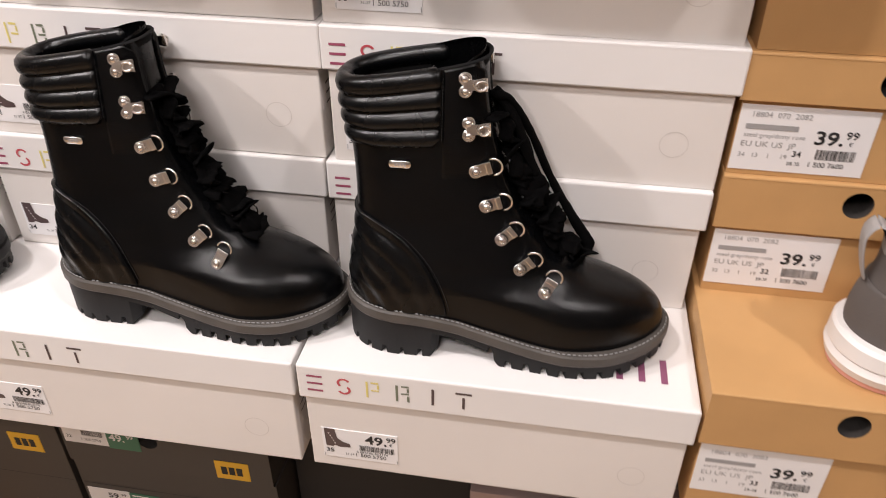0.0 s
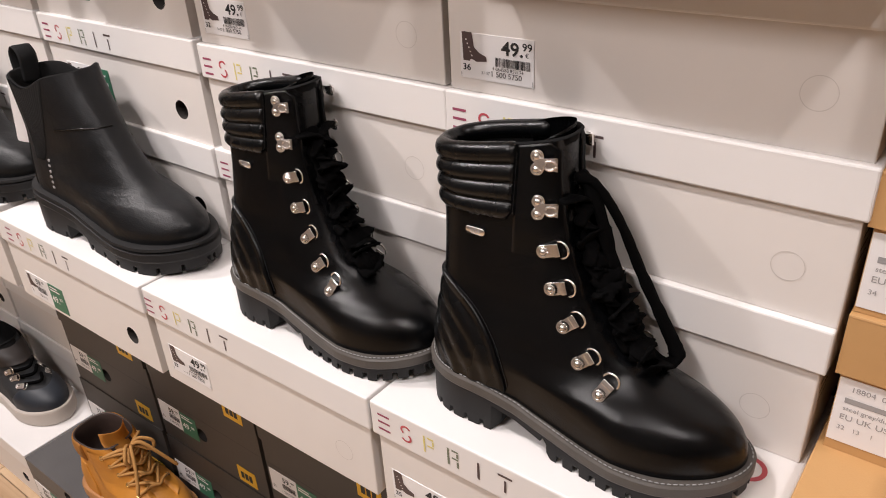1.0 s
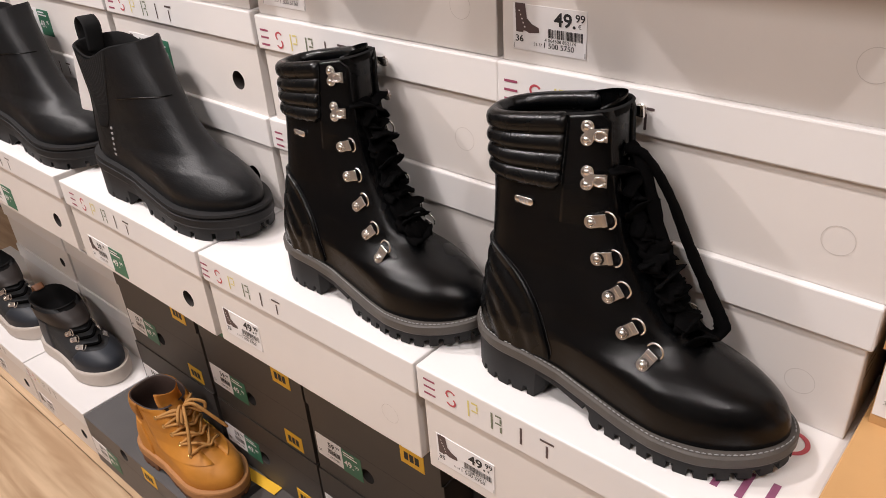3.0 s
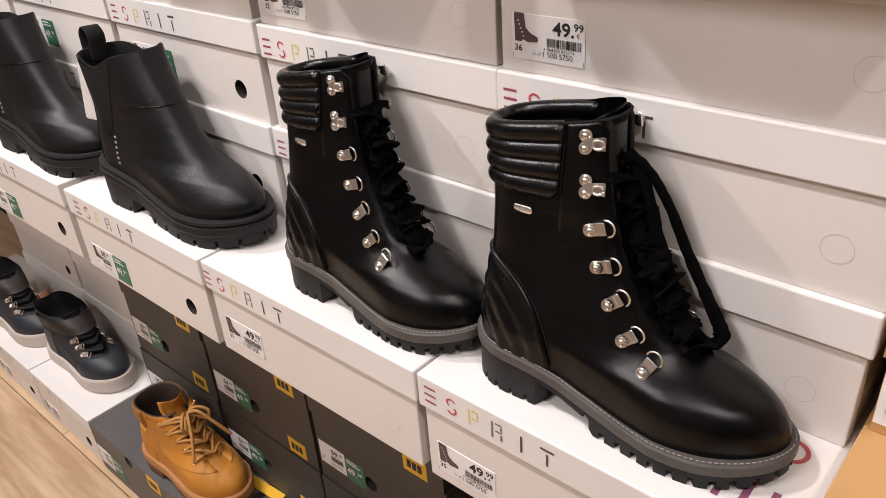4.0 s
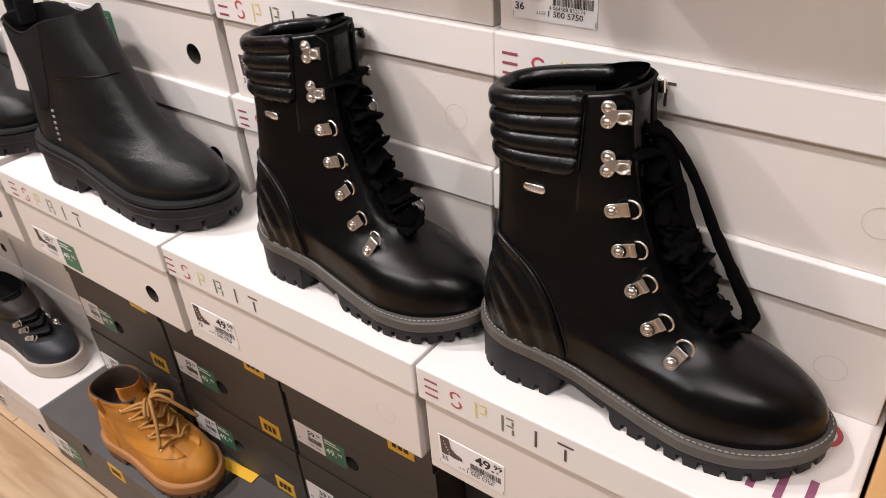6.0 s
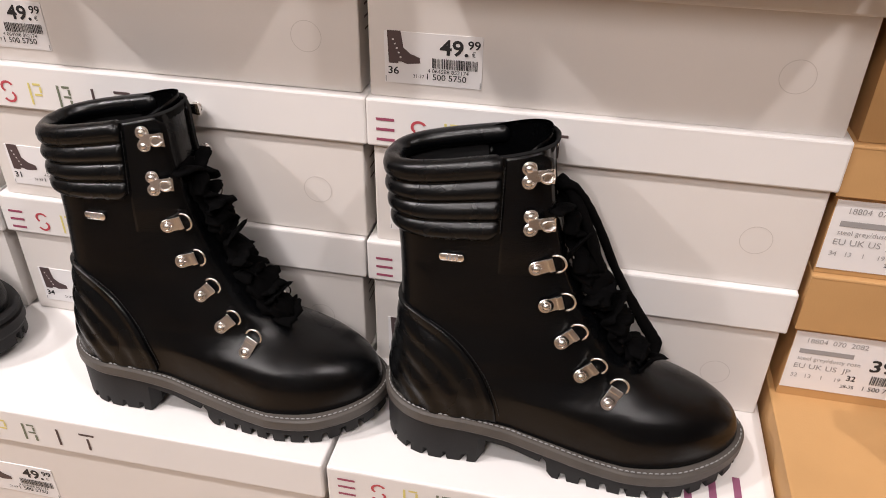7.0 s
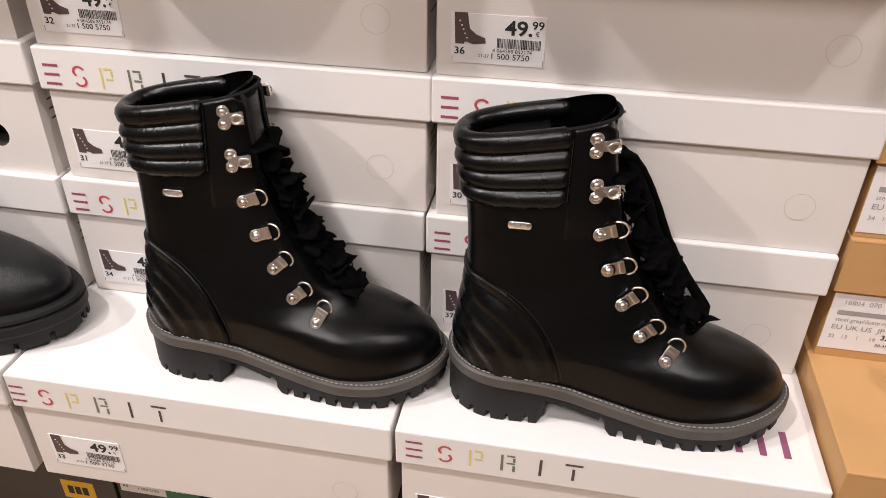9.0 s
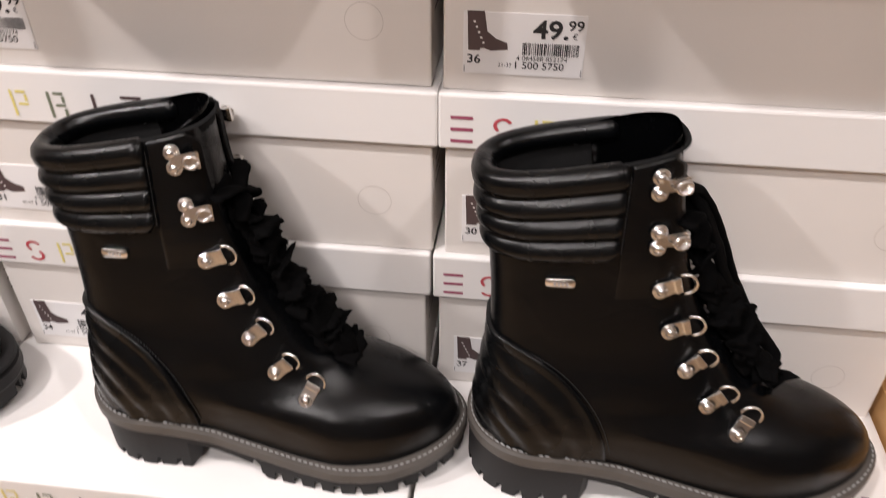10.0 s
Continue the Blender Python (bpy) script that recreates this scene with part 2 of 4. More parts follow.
# ---------------------------------------------------------------- shoe boxes
GLYPHS = [
    ("logo_bar", LOGO_MAROON, [("r", 0, 0.0125, 0.0145, 0.0165), ("r", 0, 0.0125, 0.0073, 0.0093), ("r", 0, 0.0125, 0.0, 0.002)]),
    ("logo_arc", LOGO_RED, [("a", 0.0062, 0.0119, 0.0030, 0.0047, 25, 235), ("a", 0.0062, 0.0047, 0.0030, 0.0047, 205, 415)]),
    ("logo_stroke", LOGO_YELLOW, [("r", 0.0005, 0.0022, 0.0, 0.0165), ("r", 0.0045, 0.0106, 0.0148, 0.0165), ("r", 0.0092, 0.0109, 0.0096, 0.0140), ("r", 0.0045, 0.0106, 0.0070, 0.0086)]),
    ("logo_stroke", LOGO_GREEN, [("r", 0.0005, 0.0024, 0.0, 0.0165), ("r", 0.0048, 0.0108, 0.0148, 0.0165), ("r", 0.0092, 0.0110, 0.0098, 0.0140), ("r", 0.0048, 0.0108, 0.0074, 0.0090), ("r", 0.0092, 0.0112, 0.0, 0.0060)]),
    ("logo_stroke", LOGO_BROWN, [("r", 0.005, 0.007, 0.0, 0.0165)]),
    ("logo_stroke", LOGO_BROWN, [("r", 0.0, 0.0125, 0.0145, 0.0165), ("r", 0.0053, 0.0073, 0.0, 0.0118)]),
]


def glyph_mesh(i, k=1.0, plane="front"):
    key = ("glyph", i, k, plane)
    if key not in MESHES:
        bm = bmesh.new()
        for g in GLYPHS[i][2]:
            piece = strips_bm([[c * k for c in g[1:]]], 0, plane) if g[0] == "r" else ring_bm(g[1] * k, g[2] * k, g[3] * k, g[4] * k, 0, g[5], g[6], 16, 1.15, plane)
            tmp = bpy.data.meshes.new("tmp")
            piece.to_mesh(tmp)
            piece.free()
            bm.from_mesh(tmp)
            bpy.data.meshes.remove(tmp)
        MESHES[key] = mesh_of(bm, GLYPHS[i][0], GLYPHS[i][1])
    return MESHES[key]


def logo(parent, x, y, z, pitch=0.0240, k=1.0):
    for i, g in enumerate(GLYPHS):
        part(g[0], glyph_mesh(i, k), g[1], parent, m=Matrix.Translation((x + i * pitch, y, z)))


def boot_icon_bm(x, z, s, y):
    """A small printed boot."""
    pts = [(0, 1.0), (0.42, 1.0), (0.5, 0.5), (0.72, 0.32), (1.0, 0.22), (1.02, 0.05), (0.6, 0.0), (0.42, 0.07), (0.34, 0.06), (0.33, 0.0), (0.04, 0.0), (0.05, 0.45)]
    bm = bmesh.new()
    bm.faces.new([bm.verts.new((x + s * a, y, z + s * b)) for a, b in pts])
    bmesh.ops.triangulate(bm, faces=bm.faces[:])
    return bm


def bars_bm(x0, x1, z0, z1, y, seed, thin=0.0006):
    """A barcode."""
    rnd, rects, x = random.Random(seed), [], x0
    while x < x1:
        w = thin * rnd.choice((0.6, 1, 1.5))
        rects.append((x, min(x + w, x1), z0, z1))
        x += w + thin * rnd.choice((0.6, 1, 1.3))
    return strips_bm(rects, y)


def price_tag(box, x, z, size="36", price=("49.", "99"), code="4 064588 852174", w=0.063, h=0.0335, y=-0.0006, article="1 500 5750", run="31-37"):
    """The white price sticker; (x, z) is its upper left corner on the front."""
    t = part("price_tag", box_bm(x, x + w, y, 0.0005, z - h, z), LABEL, box, "white price sticker with printed boot and barcode")
    f, k = y - 0.0003, w / 0.063
    part("printed_boot", boot_icon_bm(x + 0.002 * k, z - 0.02046 * k, 0.021 * k, f), LOGO_BROWN, t)
    write("price_print", price[0], x + 0.036 * k, f, z - 0.01256 * k, 0.0135 * k, INK, t, 0.022, 1.12)
    write("price_print", price[1], x + 0.0535 * k, f, z - 0.00791 * k, 0.0075 * k, INK, t, 0.015, 1.1)
    write("price_print", "€", x + 0.056 * k, f, z - 0.01256 * k, 0.0045 * k, INK, t)
    write("size_print", size, x + 0.002 * k, f, z - 0.02744 * k, 0.0068 * k, INK, t, 0.015, 1.1)
    part("barcode", bars_bm(x + 0.031 * k, x + 0.060 * k, z - 0.02186 * k, z - 0.01535 * k, f, size, 0.0005 * k), INK, t)
    write("code_print", code, x + 0.028 * k, f, z - 0.02492 * k, 0.0036 * k, INK, t, 0.0, 1.05)
    write("code_print", run, x + 0.0185 * k, f, z - 0.02902 * k, 0.0032 * k, INK, t)
    write("code_print", article, x + 0.0265 * k, f, z - 0.02957 * k, 0.0056 * k, INK, t, 0.006, 1.05)
    part("printed_ring", strips_bm([(x + (0.0052 + 0.0012 * i) * k, x + (0.0064 + 0.0012 * i) * k, z - (0.0055 + 0.0028 * i) * k, z - (0.0045 + 0.0028 * i) * k) for i in range(5)], f - 0.0002), LABEL, t)
    for x0, x1 in ((x + 0.0005, x + 0.0011), (x + w - 0.0011, x + w - 0.0005)):
        part("label_corner", strips_bm([(x0, x1, z - h + 0.0008, z - h + 0.0045)], f), GREYINK, t)
    return t


def sale_tag(box, x, z, size="32", y=-0.0006, icon=True, k=1.0, wide=0.047):
    """White sticker with the old price beside a green one with the new price."""
    w, h, g = wide * k, 0.036 * k, 0.034 * k
    t = part("price_tag", box_bm(x, x + w, y, 0.0005, z - h, z), LABEL, box, "white price sticker")
    f = y - 0.0003
    if icon:
        part("printed_boot", boot_icon_bm(x + 0.002 * k, z - 0.020 * k, 0.018 * k, f), LOGO_BROWN, t)
    write("price_print", "59.", x + 0.022 * k, f, z - 0.0125 * k, 0.011 * k, INK, t, 0.02, 1.1)
    write("price_print", "99", x + 0.037 * k, f, z - 0.0085 * k, 0.006 * k, INK, t, 0.01)
    write("size_print", size, x + 0.003 * k, f, z - 0.029 * k, 0.006 * k, INK, t, 0.01)
    part("barcode", bars_bm(x + 0.021 * k, x + 0.043 * k, z - 0.024 * k, z - 0.0155 * k, f, size), INK, t)
    write("code_print", "1 500 5750", x + 0.018 * k, f, z - 0.031 * k, 0.0048 * k, INK, t)
    s = part("sale_tag", box_bm(x + w, x + w + g, y, 0.0005, z - h * 1.05, z - 0.001), GREEN, box, "green sale sticker")
    part("sale_bars", strips_bm([(x + w + 0.003 * k, x + w + 0.022 * k, z - 0.0055 * k, z - 0.0035 * k), (x + w + 0.003 * k, x + w + 0.027 * k, z - 0.0095 * k, z - 0.0075 * k)], f), LABEL, s)
    write("price_print", "49.", x + w + 0.003 * k, f, z - 0.026 * k, 0.0135 * k, LABEL, s, 0.022, 1.0)
    write("price_print", "99", x + w + 0.0215 * k, f, z - 0.021 * k, 0.0075 * k, LABEL, s, 0.015)
    return t


W, D, H, LID, OVER = 0.2945, 0.200, 0.115, 0.034, 0.0035


WOBBLE = random.Random(9)


def white_box(x, y, z, size, style="boot", h=H, w=W, turn=0.0, label="", top_logo=False, tag=True, marks=True, logo_at=(0.0045, 0.0262, 0.0235, 1.0), tag_at=(0.0105, 0.0440)):
    """A white shoe box; (x, y, z) is the lower left corner of its front."""
    box = tagged(new("shoe_box"), label or "white cardboard shoe box with lid and colourful printed logo", "shoe box", "white shoe boxes")
    box.matrix_world = Matrix.Translation((x, y, z)) @ Matrix.Rotation(radians(turn), 4, "Z")
    bh = h - 0.003
    if style == "sale":
        key = ("holed", w, h)
        if key not in MESHES:
            MESHES[key] = mesh_of(holed_box_bm(w, D, bh, w - 0.044, 0.034, 0.0105), "body", CARD)
        part("body", MESHES[key], CARD, box)
    else:
        key = ("body", w, h)
        if key not in MESHES:
            MESHES[key] = mesh_of(box_bm(0, w, 0, D, 0, bh, 0.0012), "body", CARD)
        part("body", MESHES[key], CARD, box)
        # Flat ring that paints the perforation's thin shadow.
        part("thumb_perforation", ring_bm(w - 0.0355, 0.0355, 0.0100, 0.01045, -0.0003, n=36), PERF_SHADE, box)
    key = ("lid", w, h)
    if key not in MESHES:
        MESHES[key] = mesh_of(box_bm(-OVER, w + OVER, -OVER, D + OVER, h - LID, h, 0.0016), "lid", LIDCARD)
    lid = part("lid", MESHES[key], LIDCARD, box, m=pose(0, 0, 0, WOBBLE.uniform(-0.15, 0.15), WOBBLE.uniform(-0.12, 0.12), 0))
    if marks:
        logo(lid, logo_at[0], -OVER - 0.0003, h - logo_at[1], *logo_at[2:])
    part("side_mark", strips_bm([(0.012, 0.034, h - 0.068 + 0.008 * i, h - 0.0665 + 0.008 * i) for i in range(3)]), LOGO_BROWN, box, m=Matrix.Translation((w + 0.0004, 0, 0)) @ Matrix.Rotation(radians(90), 4, "Z"))
    if tag:
        if style == "sale" and tag != "plain":
            sale_tag(box, *tag_at, size, wide=0.054)
        else:
            price_tag(box, *tag_at, size)
    if top_logo:
        for i in range(3):
            part("top_logo_bar", strips_bm([(w - 0.0565 + 0.0165 * i, w - 0.0515 + 0.0165 * i, 0.022, 0.048)], h + 0.0004, "top"), LOGO_PURPLE, lid)
        part("top_logo_ring", ring_bm(w - 0.028, 0.091, 0.009, 0.0125, h + 0.0004, plane="top"), LOGO_RED, lid)
    return box


rnd = random.Random(5)
# front row on the shelf
SALE_LOGO, SALE_TAG = (0.0200, 0.0275, 0.0270, 1.08), (0.026, 0.0425)
white_box(0.003, 0.0035, -H, "35", w=0.2945, top_logo=True, logo_at=(0.0045, 0.0250, 0.0232, 1.0), tag_at=(0.0105, 0.0455), label="white shoe box with printed logo under the larger boot")
white_box(-0.3115, 0.0025, -H, "33", w=0.3040, turn=0.2, logo_at=(-0.0015, 0.0268, 0.0241, 1.0), tag_at=(0.0155, 0.0505), label="white shoe box with printed logo under the laced boot")
for x, size, turn in ((-0.628, "31", -0.3), (-0.958, "33", 0.2), (-1.285, "34", 0.2), (-1.612, "32", 0.0)):
    white_box(x, 0.0025, -H, size, "sale", w=0.3060, turn=turn, logo_at=SALE_LOGO, tag_at=SALE_TAG, label="white shoe box with thumb hole and green sale sticker")
# stacks behind
ROWS_BOOT, ROWS_SALE = [0.0, 0.1140, 0.2245, 0.3310], [0.0, 0.1125, 0.2265, 0.3310]
STACKS = (
    ("boot", ("37", "30", "36"), (0.0030, 0.0065, 0.0050), 0.2935),
    ("boot", ("34", "31", "32"), (-0.3035, -0.2985, -0.2990), 0.2975),
    ("sale", ("33", "35", "36"), (-0.6080, -0.6060, -0.6090), 0.2940),
    ("sale", ("32", "34", "35"), (-0.9150, -0.9180, -0.9160), 0.2940),
    ("sale", ("31", "36", "34"), (-1.2250, -1.2280, -1.2260), 0.2940),
    ("sale", ("33", "35", "32"), (-1.5360, -1.5340, -1.5370), 0.2940))
for style, sizes, xs, wide in STACKS:
    row = ROWS_BOOT if style == "boot" else ROWS_SALE
    for r in range(3):
        white_box(xs[r], 0.1175 + (0.0, 0.001, 0.003)[r], row[r] + 0.0003, sizes[r], style, h=row[r + 1] - row[r], w=wide, turn=rnd.uniform(-0.3, 0.3), logo_at=(0.0035, 0.0292, 0.0228, 1.0) if style == "boot" else (0.0060, 0.0280, 0.0262, 1.04), tag_at=(0.0105, 0.0440) if style == "boot" else (0.032, 0.0595), label="white shoe box with printed logo, stacked with others")


def tan_box(x, y, z, h, size, w=0.195, tag=True, lid_h=0.041):
    box = tagged(new("shoe_box"), "tan kraft cardboard shoe box with white price label", "shoe box", "tan shoe boxes")
    box.matrix_world = Matrix.Translation((x, y, z))
    part("body", holed_box_bm(w, 0.3, h - 0.002, 0.095, h - 0.0160, 0.0112), TAN_CARD, box)
    lid = part("lid", holed_box_bm(w + 0.006, 0.306, lid_h, 0.098, lid_h - 0.0160, 0.0108, 0.05), TAN_CARD, box, m=Matrix.Translation((-0.003, -0.004, h - lid_h)))
    bm = box_bm(-0.0031, w + 0.0031, -0.0042, 0.3, h - 0.0025, h + 0.0006, 0.0012)
    part("lid_top", bm, TAN_CARD, lid, m=Matrix.Translation((0.003, 0.004, -(h - lid_h))))
    if tag:
        t = part("price_tag", box_bm(0.0005, 0.093, -0.0006, 0.0005, h - lid_h - 0.055, h - lid_h - 0.004), LABEL, box, "white label with size and price")
        f, z1 = -0.0009, h - lid_h - 0.006
        write("article_print", "18804  070  2082", 0.008, f, z1 - 0.007, 0.0058, GREYINK, t)
        part("name_bar", strips_bm([(0.006, 0.042, z1 - 0.0165, z1 - 0.0125)], f), GREYINK, t)
        write("colour_print", "steel grey/dusty rose", 0.006, f, z1 - 0.0225, 0.0050, GREYINK, t)
        write("size_print", "EU UK US  JP", 0.005, f, z1 - 0.030, 0.0062, GREYINK, t, 0.0, 1.1)
        write("size_print", size + "   13    1     19", 0.005, f, z1 - 0.0385, 0.005, GREYINK, t)
        write("price_print", "39.", 0.054, f, z1 - 0.025, 0.0145, INK, t, 0.022, 1.15)
        write("price_print", "99", 0.0745, f, z1 - 0.0195, 0.008, INK, t, 0.015, 1.1)
        write("price_print", "€", 0.078, f, z1 - 0.025, 0.0045, INK, t)
        write("size_print", size, 0.042, f, z1 - 0.036, 0.0065, INK, t, 0.015)
        write("run_print", "28-35", 0.040, f, z1 - 0.043, 0.004, INK, t)
        part("barcode", bars_bm(0.058, 0.085, z1 - 0.037, z1 - 0.029, f, size), INK, t)
        write("code_print", "1 500 7600", 0.054, f, z1 - 0.043, 0.0055, INK, t, 0.006)
    return box


for x in (0.3065, 0.508, 0.709):
    tan_box(x, 0.004, -0.1155, 0.1365, "33", lid_h=0.050)
    tan_box(x + 0.001, 0.121, 0.0218, 0.1070, "32", lid_h=0.0440)
    tan_box(x - 0.001, 0.1215, 0.1298, 0.0930, "34", lid_h=0.0340)
    tan_box(x, 0.1225, 0.2238, 0.1070, "35", tag=False)


def dark_box(x, y, z, w, h, size, mat=None, d=0.2, tag=True, hole=(0.43, 0.40), label_x=0.066, label_z=0.005):
    """Dark carton with thumb hole, yellow label and sale stickers."""
    mat = mat or DARK_CARD
    box = tagged(new("shoe_box"), "dark grey shoe box with yellow label and sale stickers", "shoe box", "dark shoe boxes")
    box.matrix_world = Matrix.Translation((x, y, z))
    part("body", holed_box_bm(w, d, h - 0.001, w * hole[0], h * hole[1], 0.012), mat, box)
    yl = part("brand_label", box_bm(w - label_x, w - label_x + 0.04, -0.0007, 0.0005, label_z, label_z + 0.029), YELLOW, box, "yellow label with a black mark")
    part("brand_mark", strips_bm([(w - label_x + 0.007 + 0.009 * i, w - label_x + 0.014 + 0.009 * i, label_z + 0.008, label_z + 0.021) for i in range(3)], -0.001), INK, yl)
    part("flap_line", strips_bm([(0.002, w - 0.002, h * 0.66, h * 0.66 + 0.0008)], -0.0004), INK, box)
    if tag:
        sale_tag(box, 0.004, h - 0.051, size, icon=False, k=1.15)
    return box


for c, x in enumerate((-0.866, -0.606, -0.349)):
    for r in range(4):
        dark_box(x + 0.002 * ((r + c) % 2), 0.1185 + 0.002 * (r % 2), -0.565 + 0.125 * r, 0.25, (0.125, 0.125, 0.125, 0.0745)[r], str(30 + r), tag=r < 3)
for c, x in enumerate((-1.168, -1.475)):
    for r in range(4):
        white_box(x, 0.1600, -0.565 + 0.112 * r, "33", "sale", h=0.111, tag="plain" if r == 2 else False, marks=False, label="plain white shoe box with thumb hole, stacked low")
pk = tagged(new("shoe_box"), "pinkish cardboard shoe box on the lower tier", "shoe box")
pk.matrix_world = Matrix.Translation((0.128, 0.119, -0.375))
part("body", box_bm(0, 0.3, 0, 0.2, 0, 0.085, 0.001), PINK_CARD, pk)
part("lid", box_bm(-0.003, 0.303, -0.003, 0.203, 0.07, 0.105, 0.001), PINK_CARD, pk)
pk2 = tagged(new("shoe_box"), "dark shoe box under the pinkish one", "shoe box")
pk2.matrix_world = Matrix.Translation((0.128, 0.119, -0.565))
part("body", box_bm(0, 0.3, 0, 0.2, 0, 0.189, 0.001), DARK_CARD, pk2)

# Added black boxes in place of the unlit gap between the stacks.
for r in range(3):
    bb = tagged(new("shoe_box"), "added black box filling the dark gap on the lower tier", "shoe box", "black shoe boxes")
    bb.matrix_world = Matrix.Translation((-0.090, 0.165, -0.565 + 0.149 * r))
    part("body", box_bm(0, 0.21, 0, 0.2, 0, 0.145, 0.001), GAP_BLACK, bb)
    part("lid", box_bm(-0.003, 0.213, -0.003, 0.203, 0.108, 0.148, 0.001), GAP_BLACK, bb)

# lower tier on the floor
for x, s in ((-1.165, "33"), (-1.40, "34"), (-1.71, "31")):
    white_box(x, 0.0035, -0.68, s, "sale", w=0.247 if x > -1.2 else 0.225, tag="plain", label="white shoe box standing on the floor")
gb = dark_box(-0.910, 0.0, -0.68, 0.40, 0.115, "30", GREY_CARD, hole=(0.35, 0.85), label_x=0.195, label_z=0.082)
gb["label"] = "grey shoe box on the floor under the tan boot"
for x in (-0.495, -0.09, 0.3):
    dark_box(x, 0.0, -0.68, 0.39, 0.115, "31", DARK_CARD)
for c, x in enumerate((-0.862, -0.603, -0.347, 0.0)):
    dark_box(x, 0.205, -0.68, 0.25, 0.1145, "32", DARK_CARD, d=0.17, tag=False)
yb = tagged(new("shoe_box_flap"), "yellow card strip lying on the grey box", "card strip")
part("strip", box_bm(-0.06, 0.06, -0.009, 0.009, 0, 0.0015, 0.0004), YELLOW, yb)
yb.matrix_world = pose(-0.525, 0.106, -0.5649, 0, 0, 4)
# upper tier: unseen boxes, sized to cast shade on the row below
for x, wide in ((-1.132, 0.245), (-0.839, 0.245), (-0.546, 0.245), (-0.253, 0.240), (0.040, 0.260), (0.335, 0.255), (0.622, 0.255)):
    ub = tagged(new("shoe_box"), "unseen white shoe box on the upper shelf, placed to cast shade", "shoe box", "white shoe boxes")
    ub.matrix_world = Matrix.Translation((x, 0.069, 0.3357))
    part("body", box_bm(0, wide, 0, 0.29, 0, 0.1, 0.001), CARD, ub)
    part("lid", box_bm(-0.003, wide + 0.003, -0.003, 0.293, 0.075, 0.112, 0.001), LIDCARD, ub)

# ---------------------------------------------------------------- floorboards
MESHES["plank"] = mesh_of(box_bm(0, 1.198, 0, 0.1885, -0.014, 0, 0.0008, 1), "plank", OAK)
for j in range(18):
    for i in range(8):
        start = -5.1 + 1.2 * i + (0.43 * j) % 1.2
        x0, x1, y0 = max(start, -3.9), min(start + 1.198, 3.9), 0.37 - 0.19 * (j + 1)
        if x1 - x0 > 0.02:
            part("plank", MESHES["plank"], OAK, floor, m=Matrix.Translation((x0, y0, -0.6808)) @ Matrix.Diagonal(((x1 - x0) / 1.198, 1, 1, 1)))

# ---------------------------------------------------------------- shoes


def smooth01(v, a, b):
    t = np.clip((v - a) / (b - a), 0, 1)
    return t * t * (3 - 2 * t)


def dense(pts, n=200):
    """Smooth curve through a few points (Catmull-Rom)."""
    p = np.array(pts, float)
    p = np.vstack([2 * p[0] - p[1], p, 2 * p[-1] - p[-2]])
    out, k = [], len(p) - 3
    for i in range(k):
        a, b, c, d = p[i:i + 4]
        for t in np.linspace(0, 1, max(2, n // k), endpoint=False):
            out.append(0.5 * (2 * b + (c - a) * t + (2 * a - 5 * b + 4 * c - d) * t * t + (3 * b - a - 3 * c + d) * t ** 3))
    out.append(p[-2])
    return np.array(out)


